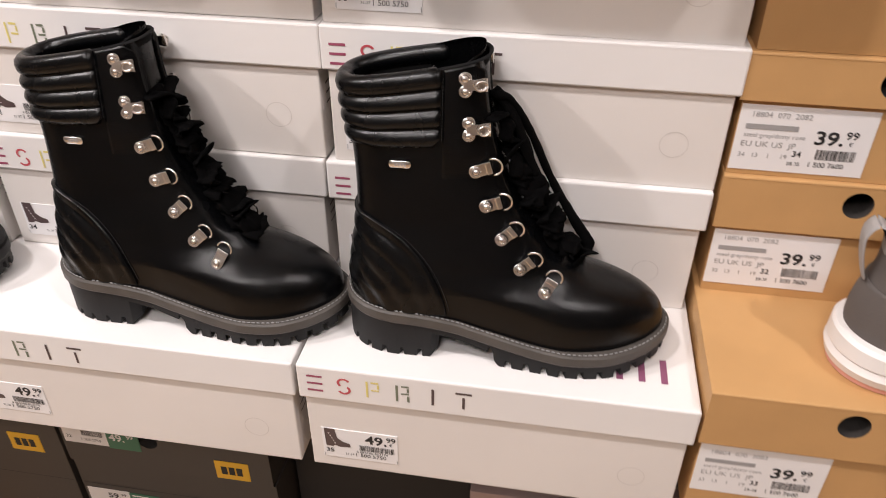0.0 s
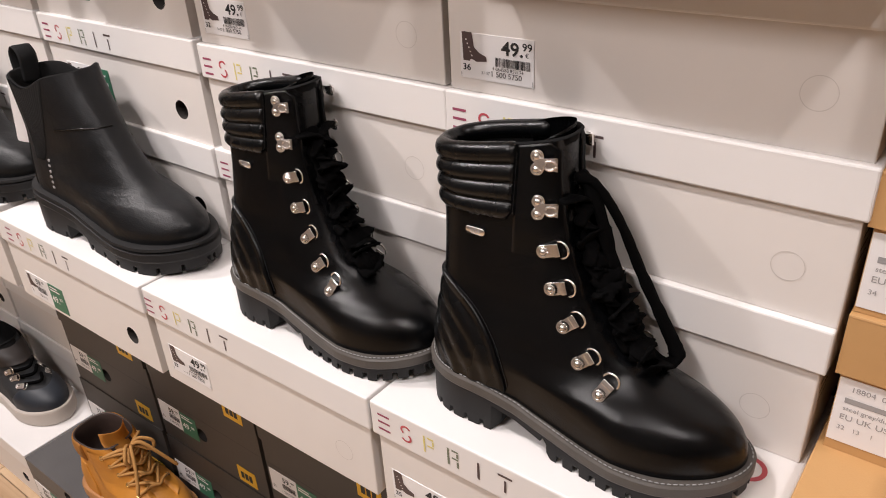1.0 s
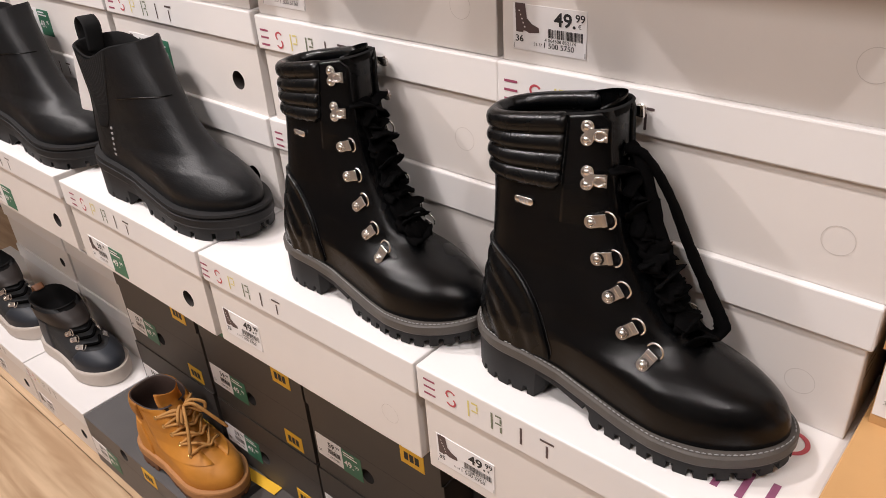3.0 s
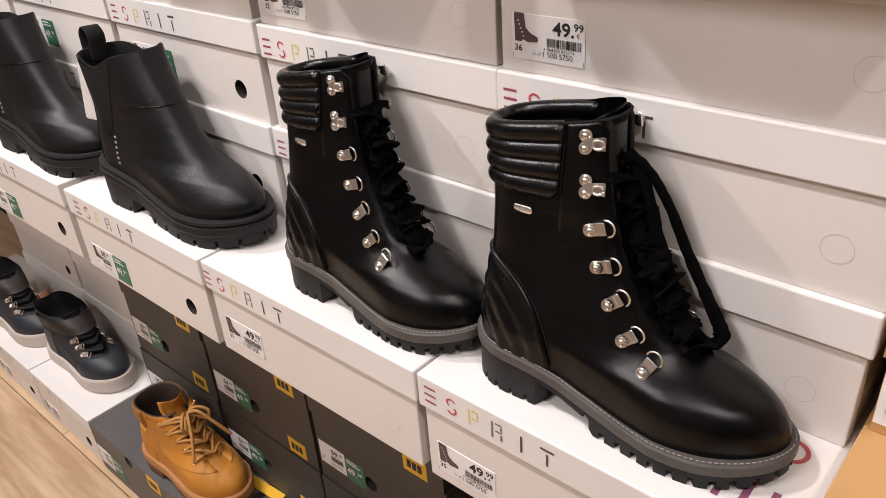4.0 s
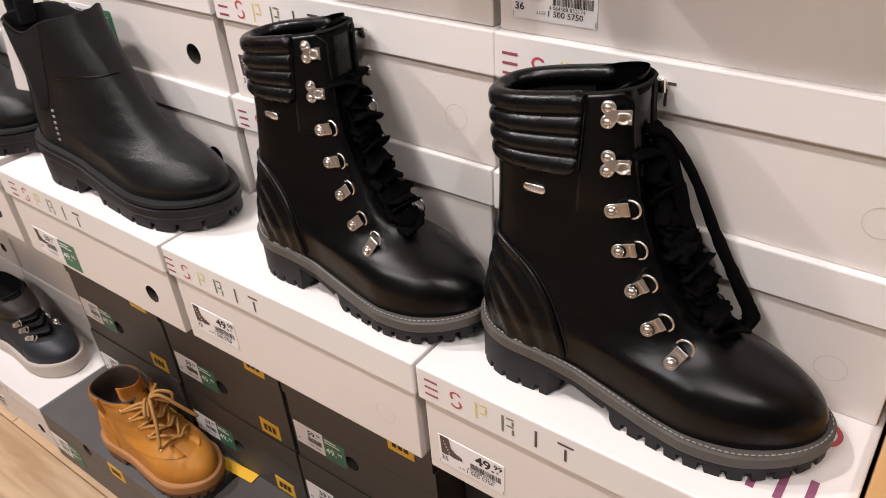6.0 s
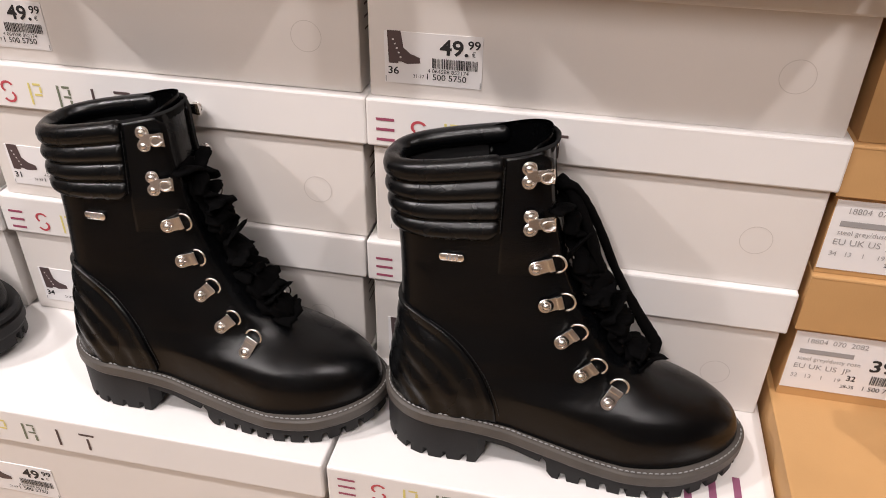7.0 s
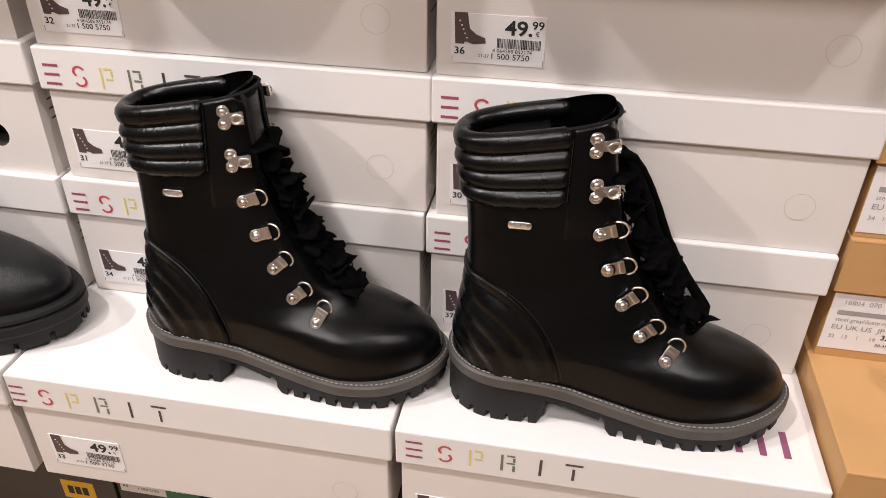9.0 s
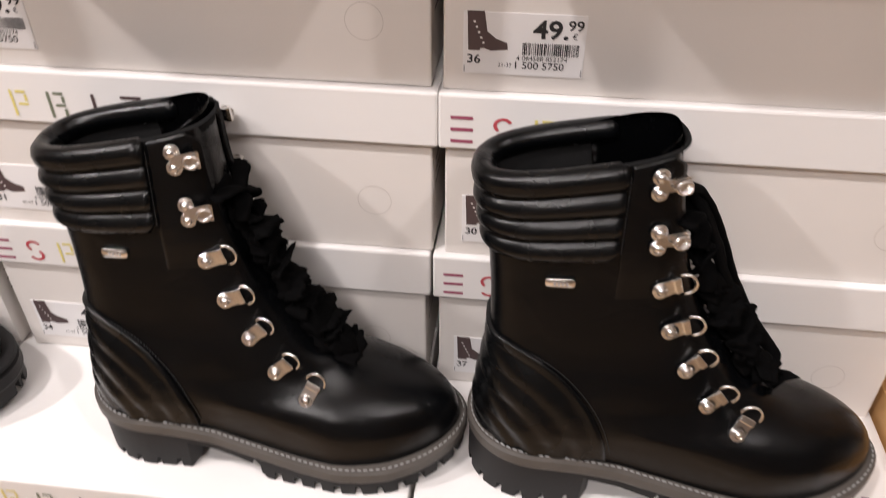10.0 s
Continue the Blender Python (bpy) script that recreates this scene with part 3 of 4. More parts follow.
class Last:
    """The form of a shoe: side outline, widths and a lean; x from heel to toe, the lateral side at -y."""

    def __init__(self, front, back, foot, shaft, toe_cap, heel_cap, blend, lean=0.0, lean_from=0.06, tilt=0.0, tilt_at=(0.14, 0.21), mid=0.05, opening=None, dip=None):
        f = dense(front)
        f[:, 1] = np.maximum.accumulate(f[:, 1] + np.arange(len(f)) * 1e-7)
        self.f, self.b = f, dense(back)
        self.foot, self.shaft, self.toe_cap, self.heel_cap = [np.array(v, float).T for v in (foot, shaft, toe_cap, heel_cap)]
        self.blend, self.lean, self.lean_from, self.tilt, self.tilt_at, self.mid, self.opening, self.dip = blend, lean, lean_from, tilt, tilt_at, mid, opening, dip
        self.top = f[-1, 1]

    def ends(self, z):
        return np.interp(z, self.b[:, 1], self.b[:, 0]), np.interp(z, self.f[:, 1], self.f[:, 0])

    def half(self, x, z):
        b, f = self.ends(z)
        w = np.interp(x, *self.foot)
        w = w + (np.interp(z, *self.shaft) - w) * smooth01(z, *self.blend)
        cf, cb = np.interp(z, *self.toe_cap), np.interp(z, *self.heel_cap)
        e = max(1.0, (cf + cb) / max(f - b, 1e-4))
        cf, cb = cf / e, cb / e
        p = 1 - min(max((f - x) / cf, 0), 1)
        q = 1 - min(max((x - b) / cb, 0), 1)
        k = 2.0 + 0.7 * smooth01(z, 0.06, 0.11)
        return w * max(1 - p ** k, 0) ** (1 / k) * max(1 - q ** k, 0) ** (1 / k)

    def place(self, x, y, z):
        t = self.tilt * (x - self.mid) * float(np.clip((z - self.tilt_at[0]) / (self.tilt_at[1] - self.tilt_at[0]), 0, 1))
        if self.dip:
            t -= self.dip[2] * math.exp(-((x - self.dip[0]) / self.dip[1]) ** 2) * float(np.clip((z - 0.14) / 0.044, 0, 1))
        return Vector((x, y + self.lean * max(0.0, z - self.lean_from), z + t))

    def at(self, z, a, off=0.0):
        """The point at height z and angle a (0 toe, pi heel, the lateral side between), off metres outside the surface."""
        b, f = self.ends(z)
        x = b + (f - b) * (1 + math.cos(a)) / 2
        h = self.half(x, z)
        s = -1 if math.sin(a) >= 0 else 1
        p = Vector((x, s * h, z))
        if off:
            e = 1e-3
            hx = (self.half(min(x + e, f), z) - self.half(max(x - e, b), z)) / (min(x + e, f) - max(x - e, b))
            hz = (self.half(x, z + e) - self.half(x, z - e)) / (2 * e)
            p += Vector((-hx, s, -hz)).normalized() * off
        return self.place(*p)

    def angle(self, x, z):
        b, f = self.ends(z)
        return math.acos(float(np.clip(2 * (x - b) / (f - b) - 1, -1, 1)))

    def on(self, x, z, side=-1, off=0.0):
        a = self.angle(x, z)
        return self.at(z, a if side < 0 else -a, off)

    def normal(self, x, z, side=-1):
        return (self.on(x, z, side, 0.002) - self.on(x, z, side, 0.0005)).normalized()


def grid_bm(rows, closed=False, bm=None):
    bm = bm or bmesh.new()
    vs = [[bm.verts.new(p) for p in r] for r in rows]
    for r, q in zip(vs, vs[1:]):
        k = len(r)
        for i in range(k if closed else k - 1):
            j = (i + 1) % k
            bm.faces.new((r[i], r[j], q[j], q[i]))
    return bm, vs


def upper_bm(last, z_list, n=88):
    """The closed skin of a shoe with its collar rolled in to a lining."""
    rows = []
    for z in z_list:
        row = []
        for i in range(n):
            a = 2 * math.pi * i / n
            off = 0.0
            if last.opening and z > last.opening[0]:
                d = min(a, 2 * math.pi - a)
                off = -last.opening[1] * (1 - smooth01(d, 0.3, 0.62)) * smooth01(z, last.opening[0], last.opening[0] + 0.012)
            row.append(last.at(z, a, off))
        rows.append(row)
    bm, vs = grid_bm(rows, True)
    return bm


def lining_bm(last, deep, n=64, inset=0.003):
    t = last.top
    rows = [[last.at(z, 2 * math.pi * i / n, o) for i in range(n)] for z, o in ((t - 0.0005, 0.0), (t + 0.0012, -inset * 0.5), (t - 0.001, -inset), (t - 0.012, -inset - 0.001), (t - deep * 0.5, -inset - 0.002), (t - deep, -inset - 0.003))]
    bm, vs = grid_bm(rows, True)
    bm.faces.new(vs[-1])
    return bm


def patch_bm(last, zs, a_of, off_of, n=40):
    """A piece of skin between angles a_of(z) on both sides of the heel, off_of(z, x, k) outside the last, edges turned in."""
    rows = []
    for k, z in enumerate(zs):
        a0, a1 = a_of(z)
        row = [last.at(z, a0, -0.0005)]
        for i in range(n + 1):
            a = a0 + (a1 - a0) * i / n
            row.append(last.at(z, a, off_of(k / (len(zs) - 1), a, z)))
        row.append(last.at(z, a1, -0.0005))
        rows.append(row)
    z0, z1 = zs[0], zs[-1]
    rows.insert(0, [last.at(z0, last_a, -0.0005) for last_a in np.linspace(*a_of(z0), n + 3)])
    rows.append([last.at(z1, last_a, -0.0005) for last_a in np.linspace(*a_of(z1), n + 3)])
    return grid_bm(rows)[0]


def tube_bm(points, rx, ry=None, n=8, bm=None, up=Vector((0, 0, 1)), fray=0.0, seed=0):
    """A round or flat cord along points."""
    ry = ry or rx
    rnd = random.Random(seed)
    pts = [Vector(p) for p in points]
    rows = []
    for i, p in enumerate(pts):
        d = (pts[min(i + 1, len(pts) - 1)] - pts[max(i - 1, 0)]).normalized()
        s = d.cross(up)
        s = s.normalized() if s.length > 1e-4 else Vector((1, 0, 0))
        u = s.cross(d).normalized()
        k = 1 + fray * rnd.uniform(-1, 1)
        if i in (0, len(pts) - 1):
            k *= 0.6
        rows.append([p + s * rx * k * math.cos(2 * math.pi * j / n) + u * ry * k * math.sin(2 * math.pi * j / n) for j in range(n)])
    bm, vs = grid_bm(rows, True, bm)
    bm.faces.new(vs[0])
    bm.faces.new(vs[-1])
    return bm


def curve(points, n=40):
    return [Vector(p) for p in dense(points, n)]


class Sole:
    """Outline of a sole: half widths along x, rounded at both ends."""

    def __init__(self, x0, x1, widths, toe, heel):
        self.x0, self.x1, self.w, self.toe, self.heel = x0, x1, np.array(widths, float).T, toe, heel

    def at(self, a, out=0.0):
        x0, x1 = self.x0 - out, self.x1 + out
        x = x0 + (x1 - x0) * (1 + math.cos(a)) / 2
        p = 1 - min(max((x1 - x) / self.toe, 0), 1)
        q = 1 - min(max((x - x0) / self.heel, 0), 1)
        h = (np.interp(x, *self.w) + out) * math.sqrt(max(1 - p ** 2.2, 0)) * math.sqrt(max(1 - q ** 2.4, 0))
        return x, (-h if math.sin(a) >= 0 else h)


def ladder(bm, row, flip=False):
    """Closes a symmetric ring with rungs from side to side."""
    n = len(row)
    for i in range(1, n // 2):
        a, b, c, d = row[i], row[i + 1], row[(n - i - 1) % n], row[n - i]
        vs = []
        for v in (a, b, c, d):
            if v not in vs:
                vs.append(v)
        if len(vs) > 2:
            bm.faces.new(vs)
    bm.faces.new((row[0], row[1], row[n - 1]))


def band_bm(sole, levels, n=160):
    """A solid slab round the sole: levels are (out, z as a function of x)."""
    rows = []
    for out, zf in levels:
        row = []
        for i in range(n):
            a = 2 * math.pi * (i + 0.0) / n
            x, y = sole.at(a, out)
            row.append(Vector((x, y, float(zf(x)))))
        rows.append(row)
    bm, vs = grid_bm(rows, True)
    ladder(bm, vs[0])
    ladder(bm, vs[-1])
    return bm


def tread_bm(sole, top, bottom, n=560, pitch=0.0142, cut=0.0056, out=-0.0005, groove=0.27):
    """The outsole with lugs cut into its edge."""
    rows = [[], [], [], []]
    run, prev = 0.0, None
    for i in range(n):
        a = 2 * math.pi * i / n
        x, y = sole.at(a, out)
        if prev is not None:
            run += math.hypot(x - prev[0], y - prev[1])
        prev = (x, y)
        zb = float(bottom(x))
        notch = (run % pitch) < pitch * groove and zb < 0.012
        k = 0.94 if notch else 1.0
        zt = float(top(x))
        cx = (sole.x0 + sole.x1) / 2
        rows[0].append(Vector((x, y, zt)))
        rows[1].append(Vector((x, y, max(zb + cut * 1.15, min(zt - 0.002, zb + cut * 1.2)))))
        rows[2].append(Vector((cx + (x - cx) * (0.985 if notch else 1.0), y * k, zb + (cut if notch else 0.0))))
        rows[3].append(Vector((cx + (x - cx) * 0.9, y * 0.8, zb + (cut * 0.8 if zb < 0.012 else 0.001))))
    bm, vs = grid_bm(rows, True)
    ladder(bm, vs[0])
    ladder(bm, vs[-1])
    return bm


def stitches_bm(points, every=0.0034, length=0.0022, r=0.00042, up=Vector((0, 0, 1))):
    """A row of small thread stitches along a path."""
    bm = bmesh.new()
    d = [0.0]
    for p, q in zip(points, points[1:]):
        d.append(d[-1] + (q - p).length)
    arr, t = np.array([list(p) for p in points]), 0.0
    while t + length < d[-1]:
        a, b = [Vector([float(np.interp(u, d, arr[:, k])) for k in range(3)]) for u in (t, t + length)]
        tube_bm([a, (a + b) / 2 + up * 0.0002, b], r, r, 5, bm, up)
        t += every
    return bm


def join_bm(list_of_bm):
    bm = bmesh.new()
    for piece in list_of_bm:
        tmp = bpy.data.meshes.new("tmp")
        piece.to_mesh(tmp)
        piece.free()
        bm.from_mesh(tmp)
        bpy.data.meshes.remove(tmp)
    return bm


def ball_bm(r, m, flat=1.0):
    bm = bmesh.new()
    bmesh.ops.create_uvsphere(bm, u_segments=14, v_segments=8, radius=r, matrix=m @ Matrix.Diagonal((1, 1, flat, 1)))
    return bm


def plate_bm(w, h, t, r, n=6):
    """A rounded plate in the xy plane."""
    bm = bmesh.new()
    pts = []
    for cx, cy, a0 in ((w / 2 - r, h / 2 - r, 0), (-w / 2 + r, h / 2 - r, 90), (-w / 2 + r, -h / 2 + r, 180), (w / 2 - r, -h / 2 + r, 270)):
        for i in range(n + 1):
            a = radians(a0 + 90 * i / n)
            pts.append((cx + r * math.cos(a), cy + r * math.sin(a)))
    rows = [[Vector((x * k, y * k, z)) for x, y in pts] for k, z in ((1, 0), (1, t * 0.6), (0.93, t))]
    bm, vs = grid_bm(rows, True)
    bm.faces.new(vs[0])
    bm.faces.new(vs[-1])
    return bm


def smooth_faces(bm):
    for f in bm.faces:
        f.smooth = True
    return bm


def rivet(x, y, z):
    """A domed rivet in a rolled seat."""
    seat = tube_bm([(x + 0.0032 * math.cos(a), y + 0.0032 * math.sin(a), z) for a in np.linspace(0, 2 * math.pi, 20)], 0.0006, n=6)
    return [smooth_faces(seat), smooth_faces(ball_bm(0.0026, Matrix.Translation((x, y, z)), 0.85))]


def strip_bm(profile, thick=0.0008):
    """A bent strip of sheet metal through (x, z, half width)."""
    rows = []
    for x, z, w in profile:
        rows.append([Vector((x, w * k, z)) for k in (-1, -0.6, 0, 0.6, 1)])
    bm = grid_bm(rows)[0]
    bmesh.ops.recalc_face_normals(bm, faces=bm.faces)
    bmesh.ops.solidify(bm, geom=bm.faces[:], thickness=thick)
    return bm


def d_ring_mesh():
    """Nickel lace ring: riveted plate (local x points to the laces, z outwards), a rolled tab and a half ring."""
    if "d_ring" not in MESHES:
        plate = plate_bm(0.0104, 0.0098, 0.0011, 0.0047)
        bmesh.ops.transform(plate, matrix=Matrix.Translation((-0.0035, 0, 0)), verts=plate.verts)
        tab = box_bm(-0.0030, 0.0070, -0.0046, 0.0046, 0.0, 0.0011, 0.0004)
        step = box_bm(0.0036, 0.0078, -0.0048, 0.0048, 0.0006, 0.0023, 0.0006)
        ring = smooth_faces(tube_bm([(0.0076 + 0.0074 * max(0.0, math.cos(a)) ** 0.75, 0.0062 * math.sin(a), 0.0016 + 0.0026 * math.cos(a)) for a in np.linspace(-1.57, 1.57, 20)], 0.00085, n=7))
        MESHES["d_ring"] = mesh_of(join_bm([plate, tab, step, ring] + rivet(-0.0037, 0, 0.0012)), "lace_ring", STEEL)
    return MESHES["d_ring"]


def hook_mesh():
    """Nickel speed hook: two rivets one above the other and a sheet hook bent to the front."""
    if "hook" not in MESHES:
        pieces = []
        for s in (-1, 1):
            a = plate_bm(0.0092, 0.0088, 0.0010, 0.0043)
            bmesh.ops.transform(a, matrix=Matrix.Translation((-0.0015, 0.0043 * s, 0)), verts=a.verts)
            pieces += [a] + rivet(-0.0017, 0.0043 * s, 0.0010)
        base = strip_bm([(-0.003, 0.0011, 0.0030), (0.0015, 0.0013, 0.0034), (0.006, 0.0012, 0.0036), (0.0112, 0.0014, 0.0044), (0.0130, 0.0024, 0.0045), (0.0134, 0.0038, 0.0044), (0.0122, 0.0048, 0.0040), (0.0090, 0.0052, 0.0031), (0.0068, 0.0058, 0.0022)])
        slot = smooth_faces(tube_bm([(0.0088 + 0.0040 * math.cos(t), 0.0031 * math.sin(t), 0.0058) for t in np.linspace(0, 2 * math.pi, 18)], 0.0009, n=7))
        MESHES["hook"] = mesh_of(join_bm(pieces + [base, slot]), "lace_hook", STEEL)
    return MESHES["hook"]


def surface_frame(last, x, z, side, toward, off=0.001, flat=0.0):
    """A pose on the skin: local x towards a direction, z outwards."""
    n = (last.normal(x, z, side) + Vector((0, side, 0.2)) * flat).normalized()
    d = Vector(toward)
    d = (d - n * d.dot(n)).normalized()
    m = Matrix((d, n.cross(d), n)).transposed().to_4x4()
    m.translation = last.on(x, z, side, off)
    return m


def z_levels(last, z0, step=0.0028):
    """Heights at even steps along the front outline."""
    f = last.f[last.f[:, 1] >= z0]
    d = np.r_[0, np.cumsum(np.hypot(*np.diff(f, axis=0).T))]
    return np.interp(np.linspace(0, d[-1], int(d[-1] / step)), d, f[:, 1])


def lace_boot(place, long=1.0, tall=1.0, bow="loop", label=""):
    """Black laced ankle boot with padded collar, nickel rings and a lugged sole."""
    boot = tagged(new("laced_boot"), label, "boot", "black laced boots")
    boot.matrix_world = place @ Matrix.Diagonal((long, 1, tall, 1))
    last = Last(
        front=[(0.2475, 0.022), (0.2475, 0.032), (0.2430, 0.0435), (0.231, 0.0535), (0.212, 0.0605), (0.190, 0.0670), (0.173, 0.0755), (0.159, 0.089), (0.146, 0.106), (0.133, 0.125), (0.122, 0.145), (0.113, 0.168), (0.107, 0.190), (0.104, 0.2165)],
        back=[(0.006, 0.02), (0.001, 0.042), (0.000, 0.06), (0.003, 0.08), (0.006, 0.10), (0.006, 0.13), (0.003, 0.165), (-0.002, 0.195), (-0.004, 0.2185)],
        foot=[(0, 0.0345), (0.04, 0.0355), (0.09, 0.035), (0.13, 0.0395), (0.17, 0.0445), (0.205, 0.0445), (0.25, 0.0415)],
        shaft=[(0.06, 0.034), (0.10, 0.029), (0.15, 0.027), (0.21, 0.0265)],
        toe_cap=[(0.02, 0.085), (0.045, 0.088), (0.062, 0.12), (0.08, 0.13), (0.12, 0.09), (0.16, 0.06), (0.21, 0.055)],
        heel_cap=[(0.02, 0.038), (0.1, 0.045), (0.21, 0.05)],
        blend=(0.055, 0.115), lean=0.145, tilt=0.18, opening=(0.078, 0.0035))
    part("upper", upper_bm(last, z_levels(last, 0.0225)), LEATHER, boot, "smooth black leather upper", smooth=True)
    part("lining", lining_bm(last, 0.075), LINING, boot, smooth=True)
    # padded collar of four rolls
    zc = np.linspace(0.167, 0.217, 49)
    edge = lambda z: (last.angle(0.071 - 0.004 * smooth01(z, 0.174, 0.167), z), 2 * math.pi - last.angle(0.071, z))
    part("collar", patch_bm(last, zc, edge, lambda v, a, z: 0.0008 + 0.0034 * abs(math.sin(math.pi * 4 * v)) ** 0.7, 56), PADDED, boot, "padded collar of four stitched rolls", smooth=True)
    top = last.top
    rim = [last.at(top - 0.0050, a, -0.0022) for a in np.linspace(edge(top)[0], edge(top)[1], 60)]
    part("collar_rim", tube_bm(rim, 0.0068, n=12), PADDED, boot, smooth=True)
    # quilted heel counter
    zh = np.linspace(0.041, 0.113, 48)
    reach = lambda z: max(0.080 * (1 - min(1, max(0, (z - 0.036) / 0.079)) ** 1.9) ** (1 / 1.9), 0.012)
    def quilt(v, a, z):
        b, f = last.ends(z)
        x = b + (f - b) * (1 + math.cos(a)) / 2
        q = ((max(x, 0) / 0.081) ** 1.9 + ((z - 0.036) / 0.080) ** 1.9) ** (1 / 1.9)
        return 0.0009 + 0.0017 * abs(math.sin(math.pi * 5.5 * q)) ** 0.7
    part("heel_counter", patch_bm(last, zh, lambda z: (last.angle(reach(z), z), 2 * math.pi - last.angle(reach(z), z)), quilt, 60), PADDED, boot, "quilted leather heel counter", smooth=True)
    # facing panels beside the laces
    for side in (-1, 1):
        rows = []
        for z in np.linspace(0.130, 0.2163, 44):
            b, f = last.ends(z)
            r = 0.006 * smooth01(z, 0.208, 0.2163)
            up = 0.0018 * smooth01(z, 0.134, 0.172) - 0.0004
            xs = np.linspace(0.073, f - 0.0045 - r, 16)
            rows.append([last.on(float(xs[0]), z, side, -0.0004)] + [last.on(float(x), z, side, up) for x in xs] + [last.on(float(xs[-1]), z, side, -0.002)])
        rows.append([last.on(float(x), 0.2163, side, -0.0015) for x in np.linspace(0.073, f - 0.011, 18)])
        part("facing", grid_bm(rows)[0], LEATHER, boot, smooth=True)
        seam = [last.on(0.0725, z, side, 0.0018) for z in np.linspace(0.172, 0.214, 20)]
        part("seam", stitches_bm(seam, 0.0024, 0.0016, 0.0003, up=Vector((0, side, 0))), DARK_THREAD, boot)
    seam = [last.on(reach(z) + 0.0025, z, -1, 0.0006) for z in np.linspace(0.046, 0.109, 36)]
    part("seam", stitches_bm(seam, 0.0024, 0.0016, 0.0003, up=Vector((0, -1, 0))), DARK_THREAD, boot)
    # tongue
    rows = []
    for k in np.linspace(0, 1, 40):
        row = []
        for a in np.linspace(-1.45, 0.75, 23):
            z = 0.085 + k * (0.1300 + 0.0075 * max(0.0, math.cos((a + 0.35) * 1.35)) ** 0.5)
            row.append(last.at(min(z, 0.2165), a, -0.0052) + Vector((0, 0, max(0.0, z - 0.2165))))
        rows.append(row)
    t = grid_bm(rows)[0]
    bmesh.ops.solidify(t, geom=t.faces[:], thickness=0.0024)
    part("tongue", t, LEATHER, boot, smooth=True)
    # metal
    spots = [(0.1560, 0.0705), (0.1375, 0.0860), (0.1225, 0.1075), (0.1105, 0.1305), (0.1020, 0.1540)]
    for side in (-1, 1):
        for i, (x, z) in enumerate(spots):
            up = (0.45, 0, 0.9) if i < 1 else ((0.75, 0, 0.65) if i < 3 else (0.95, 0, 0.3))
            part("lace_ring", d_ring_mesh(), STEEL, boot, "nickel lace ring", m=surface_frame(last, x - 0.002, z - 0.003, side, up, (0.0022, 0.002, 0.0018, 0.0016, 0.0014)[i], (1.2, 0.8, 0.5, 0.3, 0.3)[i]))
        for x, z in ((0.0930, 0.1805), (0.0895, 0.2080)):
            part("lace_hook", hook_mesh(), STEEL, boot, "nickel speed hook", m=surface_frame(last, x - 0.0015, z - 0.003, side, (1, 0, 0.05), 0.0030, 0.4))
    plate = plate_bm(0.0165, 0.0058, 0.0012, 0.0024)
    mark = strips_bm([(-0.0035 + 0.0022 * i, -0.0022 + 0.0022 * i, -0.0013, 0.0013) for i in range(4)], 0.0014, "top")
    pl = part("badge", plate, STEEL, boot, "small nickel badge", m=surface_frame(last, 0.0430, 0.1550, -1, (1, 0, 0.02), 0.0006), smooth=True)
    part("badge_mark", mark, GREYINK, pl)
    # laces
    ridge = lambda z, d=0.0005: last.place(last.ends(z)[1] + d, 0, z)
    rnd = random.Random(11 if bow == "loop" else 23)
    ends = [(x + 0.014, z + 0.010) for x, z in spots]
    for i in range(5):
        for side in (-1, 1):
            x0, z0 = ends[i]
            x1, z1 = ends[min(i + 1, 4)] if i < 4 else (0.102, 0.180)
            p, q = last.on(min(x0, last.ends(z0)[1] - 0.002), z0, side, 0.004), last.on(min(x1, last.ends(z1)[1] - 0.001), z1, -side, 0.004)
            zm = (z0 + z1) / 2 + 0.004
            mid = ridge(zm, 0.0005 + (0.0022 if side > 0 else 0))
            part("lace", tube_bm(curve([p, p.lerp(mid, 0.5) + Vector((0.003, 0, 0.003)), mid, q.lerp(mid, 0.5) + Vector((0.003, 0, 0.003)), q], 30), 0.0056, 0.0018, 8, fray=0.12, seed=i), VELVET, boot, smooth=True)
    # crumpled ribbon over the instep
    for k in range(13):
        z = 0.076 + 0.0064 * k + rnd.uniform(-0.003, 0.003)
        c = ridge(z, 0.0015)
        s = rnd.choice((-1, 1))
        pts = [c + Vector((rnd.uniform(-0.004, 0.004), s * 0.012 * rnd.uniform(-1.2, -0.5), rnd.uniform(-0.004, 0.002))), c + Vector((rnd.uniform(0.004, 0.010), rnd.uniform(-0.006, 0.006), rnd.uniform(0.002, 0.010))), c + Vector((rnd.uniform(-0.002, 0.008), s * rnd.uniform(0.008, 0.016), rnd.uniform(-0.006, 0.003)))]
        part("ribbon_fold", tube_bm(curve(pts, 22), 0.0082, 0.0016, 8, fray=0.26, seed=k, up=Vector((rnd.uniform(-1, 1), rnd.uniform(-1, 1), 1))), VELVET, boot, smooth=True)
    if bow == "loop":
        hang = [(0.104, -0.002, 0.190), (0.116, 0.006, 0.184), (0.133, 0.016, 0.160), (0.151, 0.024, 0.126), (0.172, 0.027, 0.092), (0.184, 0.024, 0.076), (0.181, 0.018, 0.070), (0.170, 0.012, 0.078), (0.157, 0.008, 0.094)]
        part("lace_bow", tube_bm(curve([last.place(*p) for p in hang], 60), 0.0060, 0.0030, 8, fray=0.1, seed=3), VELVET, boot, smooth=True)
